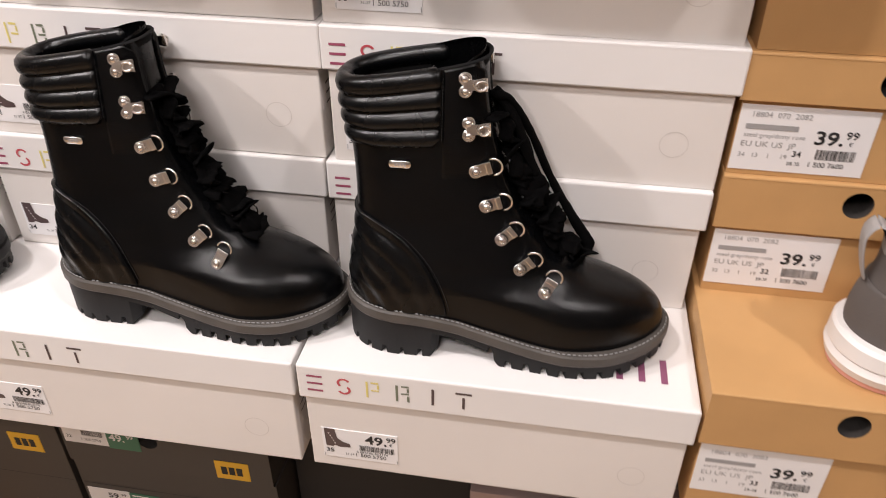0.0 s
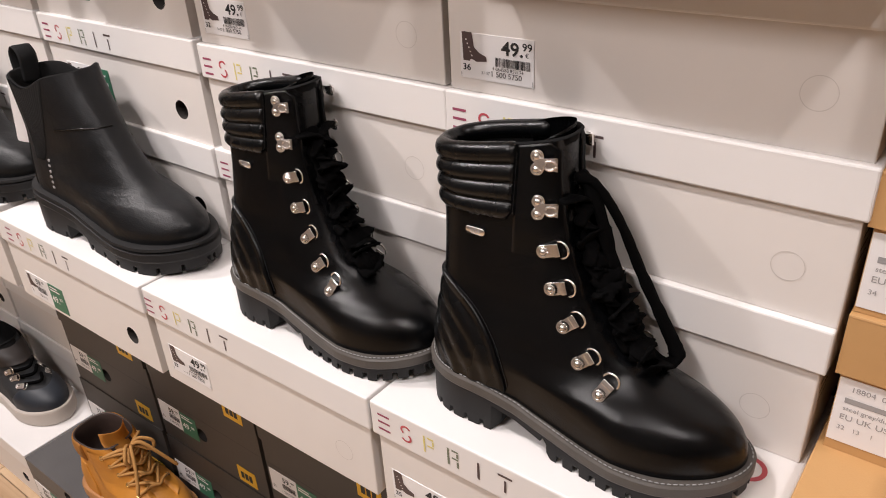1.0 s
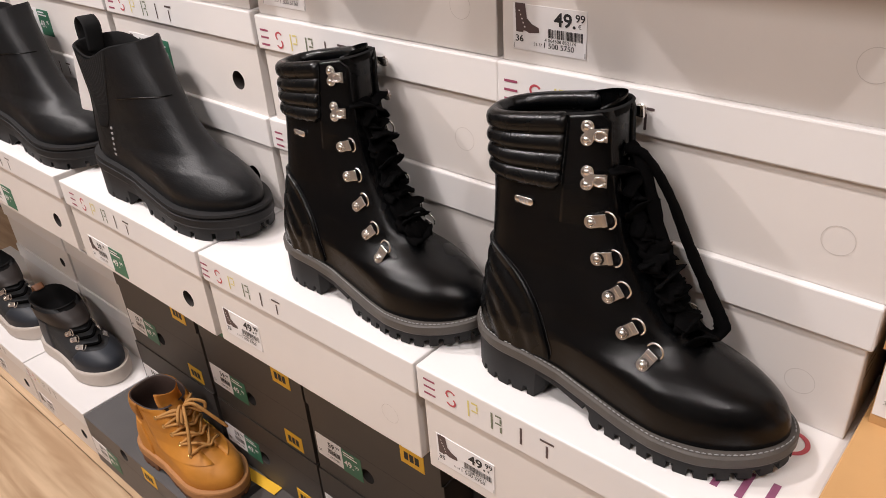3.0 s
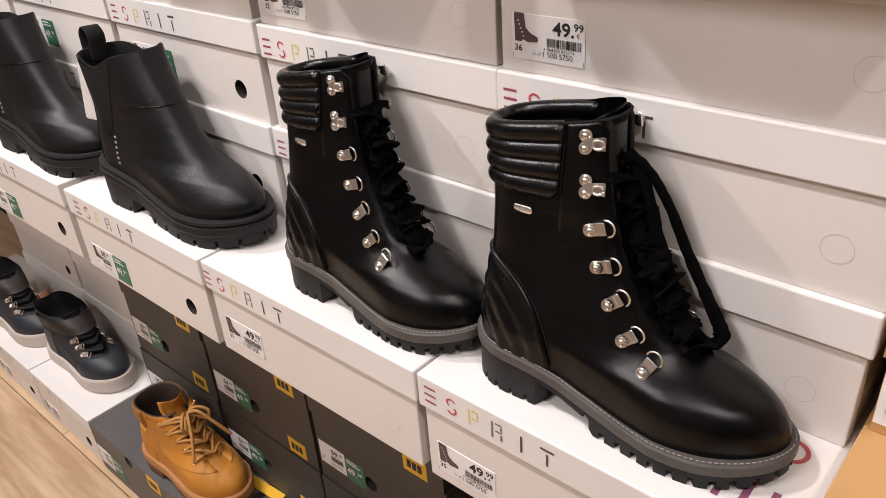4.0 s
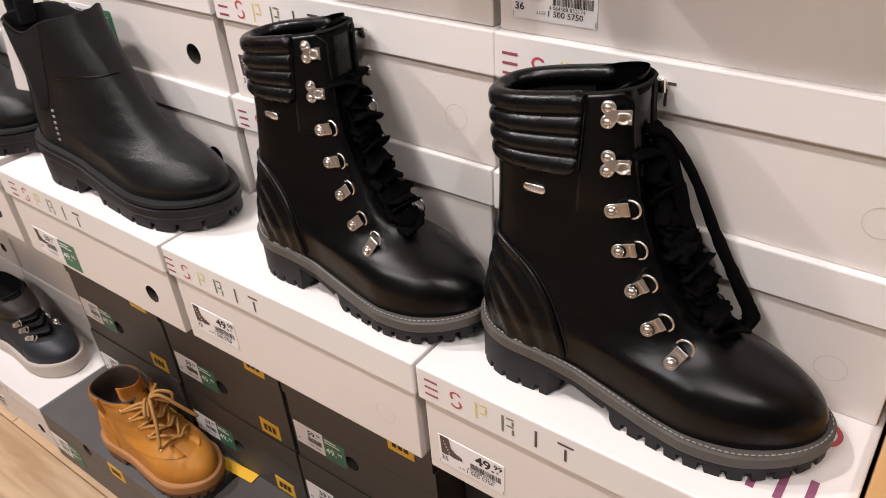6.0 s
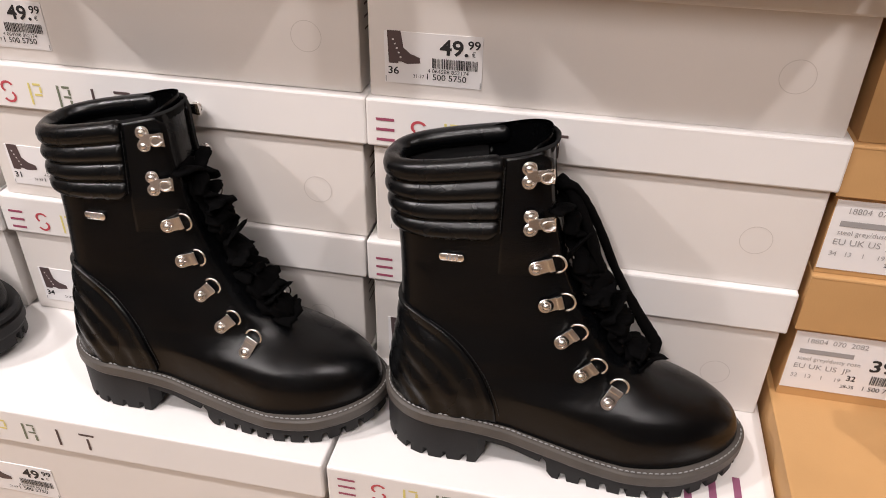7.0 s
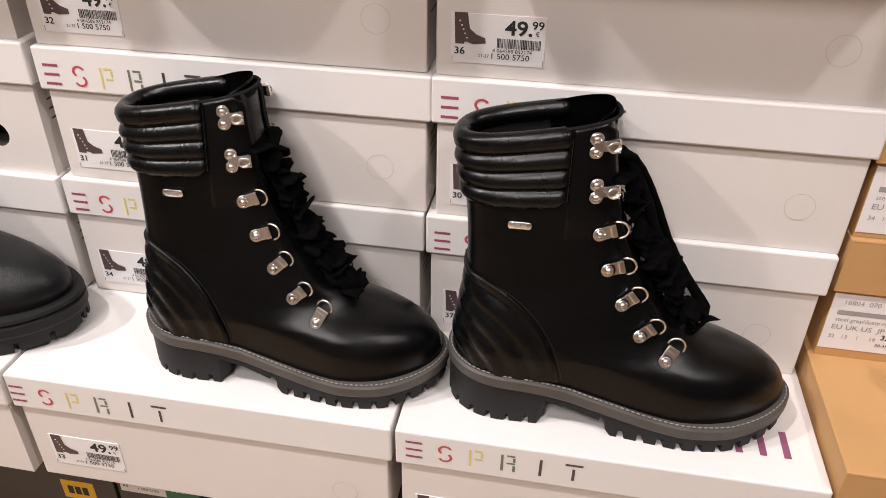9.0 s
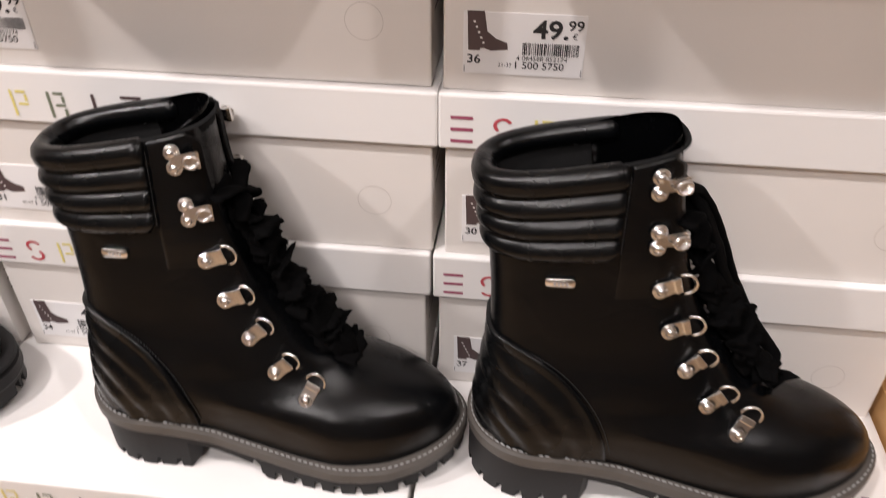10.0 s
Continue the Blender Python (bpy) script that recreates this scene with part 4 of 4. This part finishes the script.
        hang = [(0.106, 0.004, 0.192), (0.122, 0.002, 0.172), (0.136, 0.0, 0.146), (0.150, 0.002, 0.118), (0.160, 0.002, 0.1)]
        part("lace_end", tube_bm(curve([last.place(*p) for p in hang], 40), 0.0055, 0.0030, 8, fray=0.15, seed=4), VELVET, boot, smooth=True)
    else:
        hang = [(0.103, -0.004, 0.184), (0.111, -0.003, 0.166), (0.122, -0.002, 0.146), (0.134, 0.0, 0.124), (0.148, -0.002, 0.102), (0.166, -0.008, 0.084)]
        part("lace_end", tube_bm(curve([last.place(*p) for p in hang], 40), 0.0080, 0.0022, 8, fray=0.22, seed=5), VELVET, boot, smooth=True)
    # sole
    sole = Sole(-0.004, 0.252, [(0, 0.037), (0.04, 0.0385), (0.09, 0.038), (0.13, 0.043), (0.17, 0.0485), (0.205, 0.049), (0.25, 0.045)], 0.085, 0.045)
    zw = lambda x: np.interp(x, *dense([(-0.01, 0.0445), (0.03, 0.0425), (0.07, 0.0390), (0.11, 0.0310), (0.15, 0.0240), (0.19, 0.0225), (0.225, 0.0245), (0.26, 0.0300)]).T)
    part("welt", band_bm(sole, [(-0.003, lambda x: zw(x) - 0.0105), (0.0004, lambda x: zw(x) - 0.0100), (0.0012, lambda x: zw(x) - 0.0085), (0.0012, lambda x: zw(x) - 0.0015), (0.0, lambda x: zw(x)), (-0.004, lambda x: zw(x) + 0.0004)]), WELT, boot, "grey-brown stitched welt", smooth=False)
    line = []
    for i in range(400):
        x, y = sole.at(2 * math.pi * i / 400, -0.0012)
        line.append(Vector((x, y, float(zw(x)) + 0.0005)))
    part("welt_stitching", stitches_bm(line, 0.0040, 0.0027, 0.00055), THREAD, boot)
    zb = lambda x: np.interp(x, [-0.01, 0.0, 0.0675, 0.0680, 0.09, 0.113, 0.122, 0.21, 0.24, 0.26], [0.001, 0, 0, 0.0245, 0.0190, 0.0125, 0.0, 0.0, 0.006, 0.012])
    part("outsole", tread_bm(sole, lambda x: zw(x) - 0.009, zb), RUBBER, boot, "black rubber sole with block heel and lugs")
    return boot


def slip_boot(place, label):
    """Matt black ankle boot with elastic sides and a chunky sole."""
    boot = tagged(new("slip_on_boot"), label, "boot", "black slip-on boots")
    boot.matrix_world = place
    last = Last(
        front=[(0.244, 0.030), (0.2465, 0.042), (0.242, 0.053), (0.228, 0.063), (0.208, 0.070), (0.188, 0.078), (0.172, 0.090), (0.157, 0.106), (0.144, 0.124), (0.131, 0.144), (0.118, 0.164), (0.108, 0.184)],
        back=[(0.006, 0.03), (0.002, 0.05), (0.002, 0.07), (0.007, 0.095), (0.009, 0.12), (0.005, 0.15), (0.000, 0.184)],
        foot=[(0, 0.033), (0.04, 0.034), (0.09, 0.034), (0.13, 0.038), (0.17, 0.043), (0.205, 0.043), (0.25, 0.040)],
        shaft=[(0.06, 0.034), (0.10, 0.031), (0.15, 0.033), (0.184, 0.035)],
        toe_cap=[(0.02, 0.08), (0.045, 0.08), (0.062, 0.12), (0.08, 0.14), (0.12, 0.10), (0.184, 0.07)],
        heel_cap=[(0.02, 0.038), (0.1, 0.045), (0.184, 0.055)],
        blend=(0.055, 0.115), lean=0.06, tilt=0.10, tilt_at=(0.13, 0.184), mid=0.07, dip=(0.050, 0.026, 0.013))
    part("upper", upper_bm(last, z_levels(last, 0.0305)), NUBUCK, boot, "matt black leather upper", smooth=True)
    part("lining", lining_bm(last, 0.06), LINING, boot, smooth=True)
    for side in (-1, 1):
        rows = []
        for z in np.linspace(0.090, 0.1825, 46):
            k = (z - 0.09) / 0.0925
            x0, x1 = 0.040 - 0.018 * k, 0.055 + 0.028 * k ** 0.8
            rows.append([last.on(float(x), z, side, -0.0004 if j in (0, 29) else 0.0007 + 0.0004 * (j % 2)) for j, x in enumerate(np.linspace(x0, x1, 30))])
        part("elastic_gore", grid_bm(rows)[0], ELASTIC, boot, "ribbed black elastic side panel")
    seam = [last.on(0.083 + 0.08 * s, 0.128 + 0.006 * math.sin(s * 3), -1, 0.0006) for s in np.linspace(0, 0.75, 24)]
    part("seam", tube_bm(seam, 0.0007, n=6), LEATHER, boot, smooth=True)
    part("back_strip", patch_bm(last, np.linspace(0.05, 0.183, 40), lambda z: (last.angle(0.016 + 0.003, z), 2 * math.pi - last.angle(0.016 + 0.003, z)), lambda v, a, z: 0.0012, 20), NUBUCK, boot, smooth=True)
    loop = [last.place(-0.002, 0, 0.158), last.place(-0.007, 0, 0.182), last.place(-0.008, 0, 0.200), last.place(-0.001, 0, 0.207), last.place(0.008, 0, 0.199), last.place(0.009, 0, 0.185), last.place(0.009, 0, 0.165)]
    part("pull_loop", tube_bm(curve(loop, 40), 0.0105, 0.0012, 8, up=Vector((1, 0, 0.2))), ELASTIC, boot, "black webbing pull loop", smooth=True)
    for i in range(6):
        z = 0.060 + 0.0062 * i
        part("side_mark", plate_bm(0.0036, 0.0030, 0.0006, 0.0008, 2), THREAD, boot, m=surface_frame(last, 0.062, z, -1, (1, 0, 0), 0.0002))
    tag = plate_bm(0.020, 0.072, 0.0008, 0.003)
    part("hang_tag", tag, LABEL, boot, "pale card hang tag", m=pose(-0.019, -0.004, 0.122, 90, 0, 25) @ pose(0, 0, 0, 0, 0, -8))
    sole = Sole(-0.006, 0.253, [(0, 0.038), (0.04, 0.040), (0.09, 0.039), (0.13, 0.044), (0.17, 0.0495), (0.205, 0.050), (0.25, 0.046)], 0.085, 0.045)
    zw = lambda x: np.interp(x, *dense([(-0.01, 0.054), (0.03, 0.051), (0.07, 0.046), (0.11, 0.038), (0.15, 0.0315), (0.19, 0.0305), (0.225, 0.032), (0.26, 0.036)]).T)
    part("midsole", band_bm(sole, [(-0.003, lambda x: zw(x) - 0.017), (0.0, lambda x: zw(x) - 0.0165), (0.0012, lambda x: zw(x) - 0.014), (0.0008, lambda x: zw(x) - 0.0065), (-0.0016, lambda x: zw(x) - 0.0050), (-0.0016, lambda x: zw(x) - 0.0042), (0.0008, lambda x: zw(x) - 0.0030), (0.0, lambda x: zw(x)), (-0.005, lambda x: zw(x) + 0.0006)]), RUBBER, boot, "black rubber midsole with a groove")
    zb = lambda x: np.interp(x, [-0.01, 0.0, 0.0715, 0.0720, 0.09, 0.108, 0.112, 0.21, 0.24, 0.26], [0.001, 0, 0, 0.018, 0.016, 0.013, 0.0, 0.0, 0.005, 0.010])
    part("outsole", tread_bm(sole, lambda x: zw(x) - 0.0155, zb, pitch=0.026, cut=0.0065, groove=0.14), RUBBER, boot, "chunky black lugged outsole")
    return boot


def low_last(tall=0.105, front_top=0.115, rear=0.0):
    return Last(
        front=[(0.222, 0.022), (0.2245, 0.034), (0.219, 0.046), (0.204, 0.056), (0.183, 0.064), (0.165, 0.073), (0.150, 0.084), (0.137, 0.096), (0.128, 0.106), (front_top, tall + 0.012)],
        back=[(0.006, 0.02), (0.001, 0.04), (0.002, 0.06), (0.008 + rear * 0.5, 0.085), (0.008 + rear * 0.8, 0.105), (0.004 + rear, tall + 0.014)],
        foot=[(0, 0.032), (0.04, 0.033), (0.09, 0.034), (0.12, 0.037), (0.155, 0.042), (0.185, 0.042), (0.23, 0.039)],
        shaft=[(0.05, 0.034), (0.09, 0.031), (0.12, 0.034)],
        toe_cap=[(0.02, 0.075), (0.04, 0.075), (0.056, 0.10), (0.075, 0.12), (0.12, 0.07)],
        heel_cap=[(0.02, 0.038), (0.12, 0.05)],
        blend=(0.05, 0.10), lean=0.0, opening=(0.066, 0.004))


def low_sole(z0, z1):
    sole = Sole(-0.004, 0.230, [(0, 0.037), (0.04, 0.038), (0.09, 0.038), (0.12, 0.042), (0.155, 0.047), (0.185, 0.0475), (0.23, 0.044)], 0.08, 0.045)
    return sole, lambda x: np.interp(x, [-0.01, 0.06, 0.12, 0.18, 0.24], [z0, z0 - 0.003, z1, z1, z1 + 0.005])


def work_boot(place):
    """Tan laced work boot."""
    boot = tagged(new("work_boot"), "tan nubuck work boot with tan laces on a grey box", "boot")
    boot.matrix_world = place
    last = low_last(0.112, 0.110, 0.016)
    part("upper", upper_bm(last, z_levels(last, 0.0225, 0.0034), 72), TAN_LEATHER, boot, smooth=True)
    part("lining", lining_bm(last, 0.05), DARK_BROWN, boot, smooth=True)
    for side in (-1, 1):
        rows = []
        for z in np.linspace(0.058, 0.118, 26):
            f = last.ends(z)[1]
            xs = np.linspace(0.072 + 0.55 * max(0, 0.088 - z) + 0.0, f - 0.004, 12)
            rows.append([last.on(float(xs[0]), z, side, 0)] + [last.on(float(x), z, side, 0.0018) for x in xs] + [last.on(float(xs[-1]), z, side, -0.001)])
        part("facing", grid_bm(rows)[0], TAN_LEATHER, boot, smooth=True)
    part("collar", patch_bm(last, np.linspace(0.094, 0.1235, 18), lambda z: (last.angle(0.06, z), 2 * math.pi - last.angle(0.06, z)), lambda v, a, z: 0.0015 + 0.003 * max(0.0, math.sin(math.pi * v)) ** 0.7, 36), TAN_DARK, boot, "padded tan collar", smooth=True)
    part("heel_counter", patch_bm(last, np.linspace(0.028, 0.084, 20), lambda z: (last.angle(0.065 - 0.4 * max(0, z - 0.05), z), 2 * math.pi - last.angle(0.065 - 0.4 * max(0, z - 0.05), z)), lambda v, a, z: 0.0014, 36), TAN_LEATHER, boot, smooth=True)
    rows = []
    for z in np.linspace(0.07, 0.140, 26):
        f = last.ends(min(z, 0.124))[1]
        rows.append([last.place(f - 0.001 - 45 * u * u, u, z + 0.004 * smooth01(z, 0.11, 0.13)) for u in np.linspace(-0.02, 0.02, 9)])
    t = grid_bm(rows)[0]
    bmesh.ops.solidify(t, geom=t.faces[:], thickness=0.004)
    part("tongue", t, TAN_LEATHER, boot, smooth=True)
    spots = [(z, last.ends(z)[1] - 0.020) for z in (0.066, 0.078, 0.090, 0.102, 0.114)]
    ring = tube_bm([(0.0028 * math.cos(a), 0.0028 * math.sin(a), 0) for a in np.linspace(0, 2 * math.pi, 14)], 0.0011, n=6)
    eyelet = mesh_of(ring, "eyelet", BRASS, True)
    for side in (-1, 1):
        for z, x in spots:
            part("eyelet", eyelet, BRASS, boot, "brass eyelet", m=surface_frame(last, x, z, side, (1, 0, 0), 0.0024))
    rnd = random.Random(4)
    for i, (z, x) in enumerate(spots):
        for side in (-1, 1):
            z2, x2 = spots[min(i + 1, 4)]
            p, q = last.on(x, z, side, 0.004), last.on(x2, z2, -side, 0.004)
            mid = last.place(last.ends((z + z2) / 2)[1] + 0.008 + 0.002 * side, 0, (z + z2) / 2 + 0.006)
            part("lace", tube_bm(curve([p, p.lerp(mid, 0.6) + Vector((0.002, 0, 0.004)), mid, q.lerp(mid, 0.6) + Vector((0.002, 0, 0.004)), q], 24), 0.0022, n=7), TAN_LACE, boot, smooth=True)
    c = last.place(last.ends(0.116)[1] + 0.012, 0, 0.126)
    for s in (-1, 1):
        pts = [c, c + Vector((0.008, s * 0.011, 0.008)), c + Vector((0.020, s * 0.023, 0.0)), c + Vector((0.019, s * 0.019, -0.012)), c + Vector((0.007, s * 0.008, -0.004)), c]
        part("lace_bow", tube_bm(curve(pts, 40), 0.0026, n=7), TAN_LACE, boot, smooth=True)
        pts = [c, c + Vector((0.016, s * 0.008, 0.006)), c + Vector((0.034, s * 0.020, -0.014)), c + Vector((0.048, s * 0.034, -0.040))]
        part("lace_end", tube_bm(curve(pts, 30), 0.0026, n=7), TAN_LACE, boot, smooth=True)
    sole, zw = low_sole(0.034, 0.025)
    part("midsole", band_bm(sole, [(-0.003, lambda x: zw(x) - 0.014), (0.001, lambda x: zw(x) - 0.013), (0.001, lambda x: zw(x) - 0.002), (0.0, lambda x: zw(x)), (-0.005, lambda x: zw(x) + 0.0005)]), TAN_RUBBER, boot)
    zb = lambda x: np.interp(x, [-0.01, 0.0, 0.068, 0.069, 0.10, 0.108, 0.19, 0.24], [0, 0, 0, 0.012, 0.010, 0.0, 0.0, 0.007])
    part("outsole", tread_bm(sole, lambda x: zw(x) - 0.0125, zb, 360, 0.014, 0.004), BROWN, boot)
    return boot


def strap_shoe(place):
    """Navy and black ankle-high shoe with a strap and a pale sole."""
    shoe = tagged(new("strap_shoe"), "navy ankle-high children's shoe with strap and pale sole", "shoe", "navy shoes")
    shoe.matrix_world = place
    last = low_last(0.110, 0.105)
    part("upper", upper_bm(last, z_levels(last, 0.0225, 0.0034), 72), NAVY_FABRIC, shoe, smooth=True)
    part("lining", lining_bm(last, 0.05), LINING, shoe, smooth=True)
    rows = []
    for z in np.linspace(0.0235, 0.060, 18):
        x = lambda a: a
        a1 = last.angle(0.150 + 0.8 * max(0, z - 0.045), z)
        rows.append([last.at(z, a, -0.0004 if k in (0, 32) else 0.0012) for k, a in enumerate(np.linspace(-a1, a1, 33))])
    part("toe_cap", grid_bm(rows)[0], NAVY, shoe, "navy leather toe cap", smooth=True)
    part("heel_counter", patch_bm(last, np.linspace(0.028, 0.085, 16), lambda z: (last.angle(0.07, z), 2 * math.pi - last.angle(0.07, z)), lambda v, a, z: 0.0013, 30), NAVY, shoe, smooth=True)
    strap = []
    for z in np.linspace(0.092, 0.116, 10):
        f = last.ends(z)[1]
        a1 = last.angle(0.035, z)
        strap.append([last.at(z, a, -0.0004 if k in (0, 36) else 0.004) for k, a in enumerate(np.linspace(-a1, a1, 37))])
    part("strap", grid_bm(strap)[0], STRAP, shoe, "black-brown leather ankle strap", smooth=True)
    for side in (-1, 1):
        for z in (0.064, 0.073, 0.082):
            x = last.ends(z)[1] - 0.022
            part("lace_ring", d_ring_mesh(), STEEL, shoe, "nickel lace ring", m=surface_frame(last, x, z, side, (0.8, 0, 0.5), 0.001))
    for i, z in enumerate((0.066, 0.075, 0.084)):
        x = last.ends(z)[1] - 0.012
        p, q = last.on(x, z, -1, 0.004), last.on(x, z + 0.004, 1, 0.004)
        mid = last.place(last.ends(z)[1] + 0.006, 0, z + 0.004)
        part("lace", tube_bm(curve([p, mid, q], 20), 0.003, n=7), VELVET, shoe, smooth=True)
    part("heel_tab", tube_bm(curve([(0.003, 0, 0.10), (-0.004, 0, 0.118), (0.0, 0, 0.130), (0.010, 0, 0.122)], 24), 0.010, 0.0016, 8, up=Vector((1, 0, 0.2))), BROWN, shoe, "brown leather heel tab", smooth=True)
    sole, zw = low_sole(0.030, 0.026)
    part("midsole", band_bm(sole, [(-0.004, lambda x: 0.0), (0.0, lambda x: 0.001), (0.0015, lambda x: 0.006), (0.001, lambda x: zw(x) - 0.003), (0.0, lambda x: zw(x)), (-0.005, lambda x: zw(x) + 0.0005)]), OFFWHITE, shoe, "pale cupsole")
    return shoe


def runner(place):
    """Grey suede trainer with a white sole."""
    shoe = tagged(new("trainer"), "grey suede trainer with white sole on a tan box", "shoe")
    shoe.matrix_world = place
    last = low_last(0.100, 0.100)
    part("upper", upper_bm(last, z_levels(last, 0.0225, 0.0034), 72), GREY_SUEDE, shoe, smooth=True)
    part("lining", lining_bm(last, 0.045), NAVY_FABRIC, shoe, smooth=True)
    part("heel_counter", patch_bm(last, np.linspace(0.03, 0.075, 16), lambda z: (last.angle(0.06, z), 2 * math.pi - last.angle(0.06, z)), lambda v, a, z: 0.0014, 30), GREY_SUEDE, shoe, smooth=True)
    loop = [(0.002, 0, 0.075), (-0.004, 0, 0.095), (-0.006, 0, 0.112), (0.0, 0, 0.121), (0.008, 0, 0.113), (0.009, 0, 0.098)]
    part("pull_loop", tube_bm(curve(loop, 36), 0.009, 0.0012, 8, up=Vector((1, 0, 0.2))), GREY_LIGHT, shoe, "light grey pull loop", smooth=True)
    for i in range(4):
        part("side_mark", plate_bm(0.0085, 0.0115, 0.0008, 0.003, 4), WHITE_RUBBER, shoe, m=surface_frame(last, 0.034 + 0.0115 * i, 0.060 - 0.0045 * i, -1, (1, 0, -0.35), 0.0016))
    for i in range(4):
        z = 0.068 + 0.009 * i
        x = last.ends(z)[1] - 0.014
        part("lace", tube_bm(curve([last.on(x, z, -1, 0.003), last.place(last.ends(z)[1] + 0.005, 0, z + 0.004), last.on(x, z + 0.003, 1, 0.003)], 20), 0.003, n=7), GREY_LIGHT, shoe, smooth=True)
    sole, zw = low_sole(0.036, 0.026)
    part("midsole", band_bm(sole, [(-0.003, lambda x: 0.004), (0.001, lambda x: 0.006), (0.003, lambda x: 0.013), (0.001, lambda x: 0.0185), (0.0025, lambda x: 0.0205), (0.002, lambda x: zw(x) - 0.003), (0.0, lambda x: zw(x)), (-0.005, lambda x: zw(x) + 0.0005)]), WHITE_RUBBER, shoe, "white midsole")
    part("outsole", band_bm(sole, [(-0.006, lambda x: 0.0), (-0.001, lambda x: 0.0005), (0.0, lambda x: 0.0065)]), PINK_RUBBER, shoe, "pink rubber outsole")
    return shoe


lace_boot(pose(0.0330, 0.0615, 0.0004, 0, 0, 2), 0.968, 0.990, label="black leather laced boot with nickel rings and hanging bow")
lace_boot(pose(-0.2070, 0.0600, 0.0004, 0, 0, 1), 0.928, 0.980, "short", "black leather laced boot with nickel rings and crumpled laces")
slip = slip_boot(pose(-0.562, 0.056, 0.0004, 0, 0, 2) @ Matrix.Diagonal((1.11, 1.04, 1.02, 1)), "matt black slip-on boot with elastic sides and pull loop")
for x in (-0.893, -1.207):
    tagged(copy_thing(slip, pose(x, 0.056, 0.0004, 0, 0, 2)), "matt black slip-on boot with chunky sole")
work_boot(pose(-0.738, 0.048, -0.5646, 0, 0, 4) @ Matrix.Diagonal((1.05, 1.1, 1.18, 1)))
strap = strap_shoe(pose(-1.192, 0.086, -0.5646, 0, 0, 3) @ Matrix.Diagonal((1.10, 1.10, 1.08, 1)))
copy_thing(strap, pose(-1.465, 0.070, -0.5646, 0, 0, 3))
runner(pose(0.393, 0.056, 0.0222, 0, 0, -6) @ Matrix.Diagonal((1, 1, 0.95, 1)))
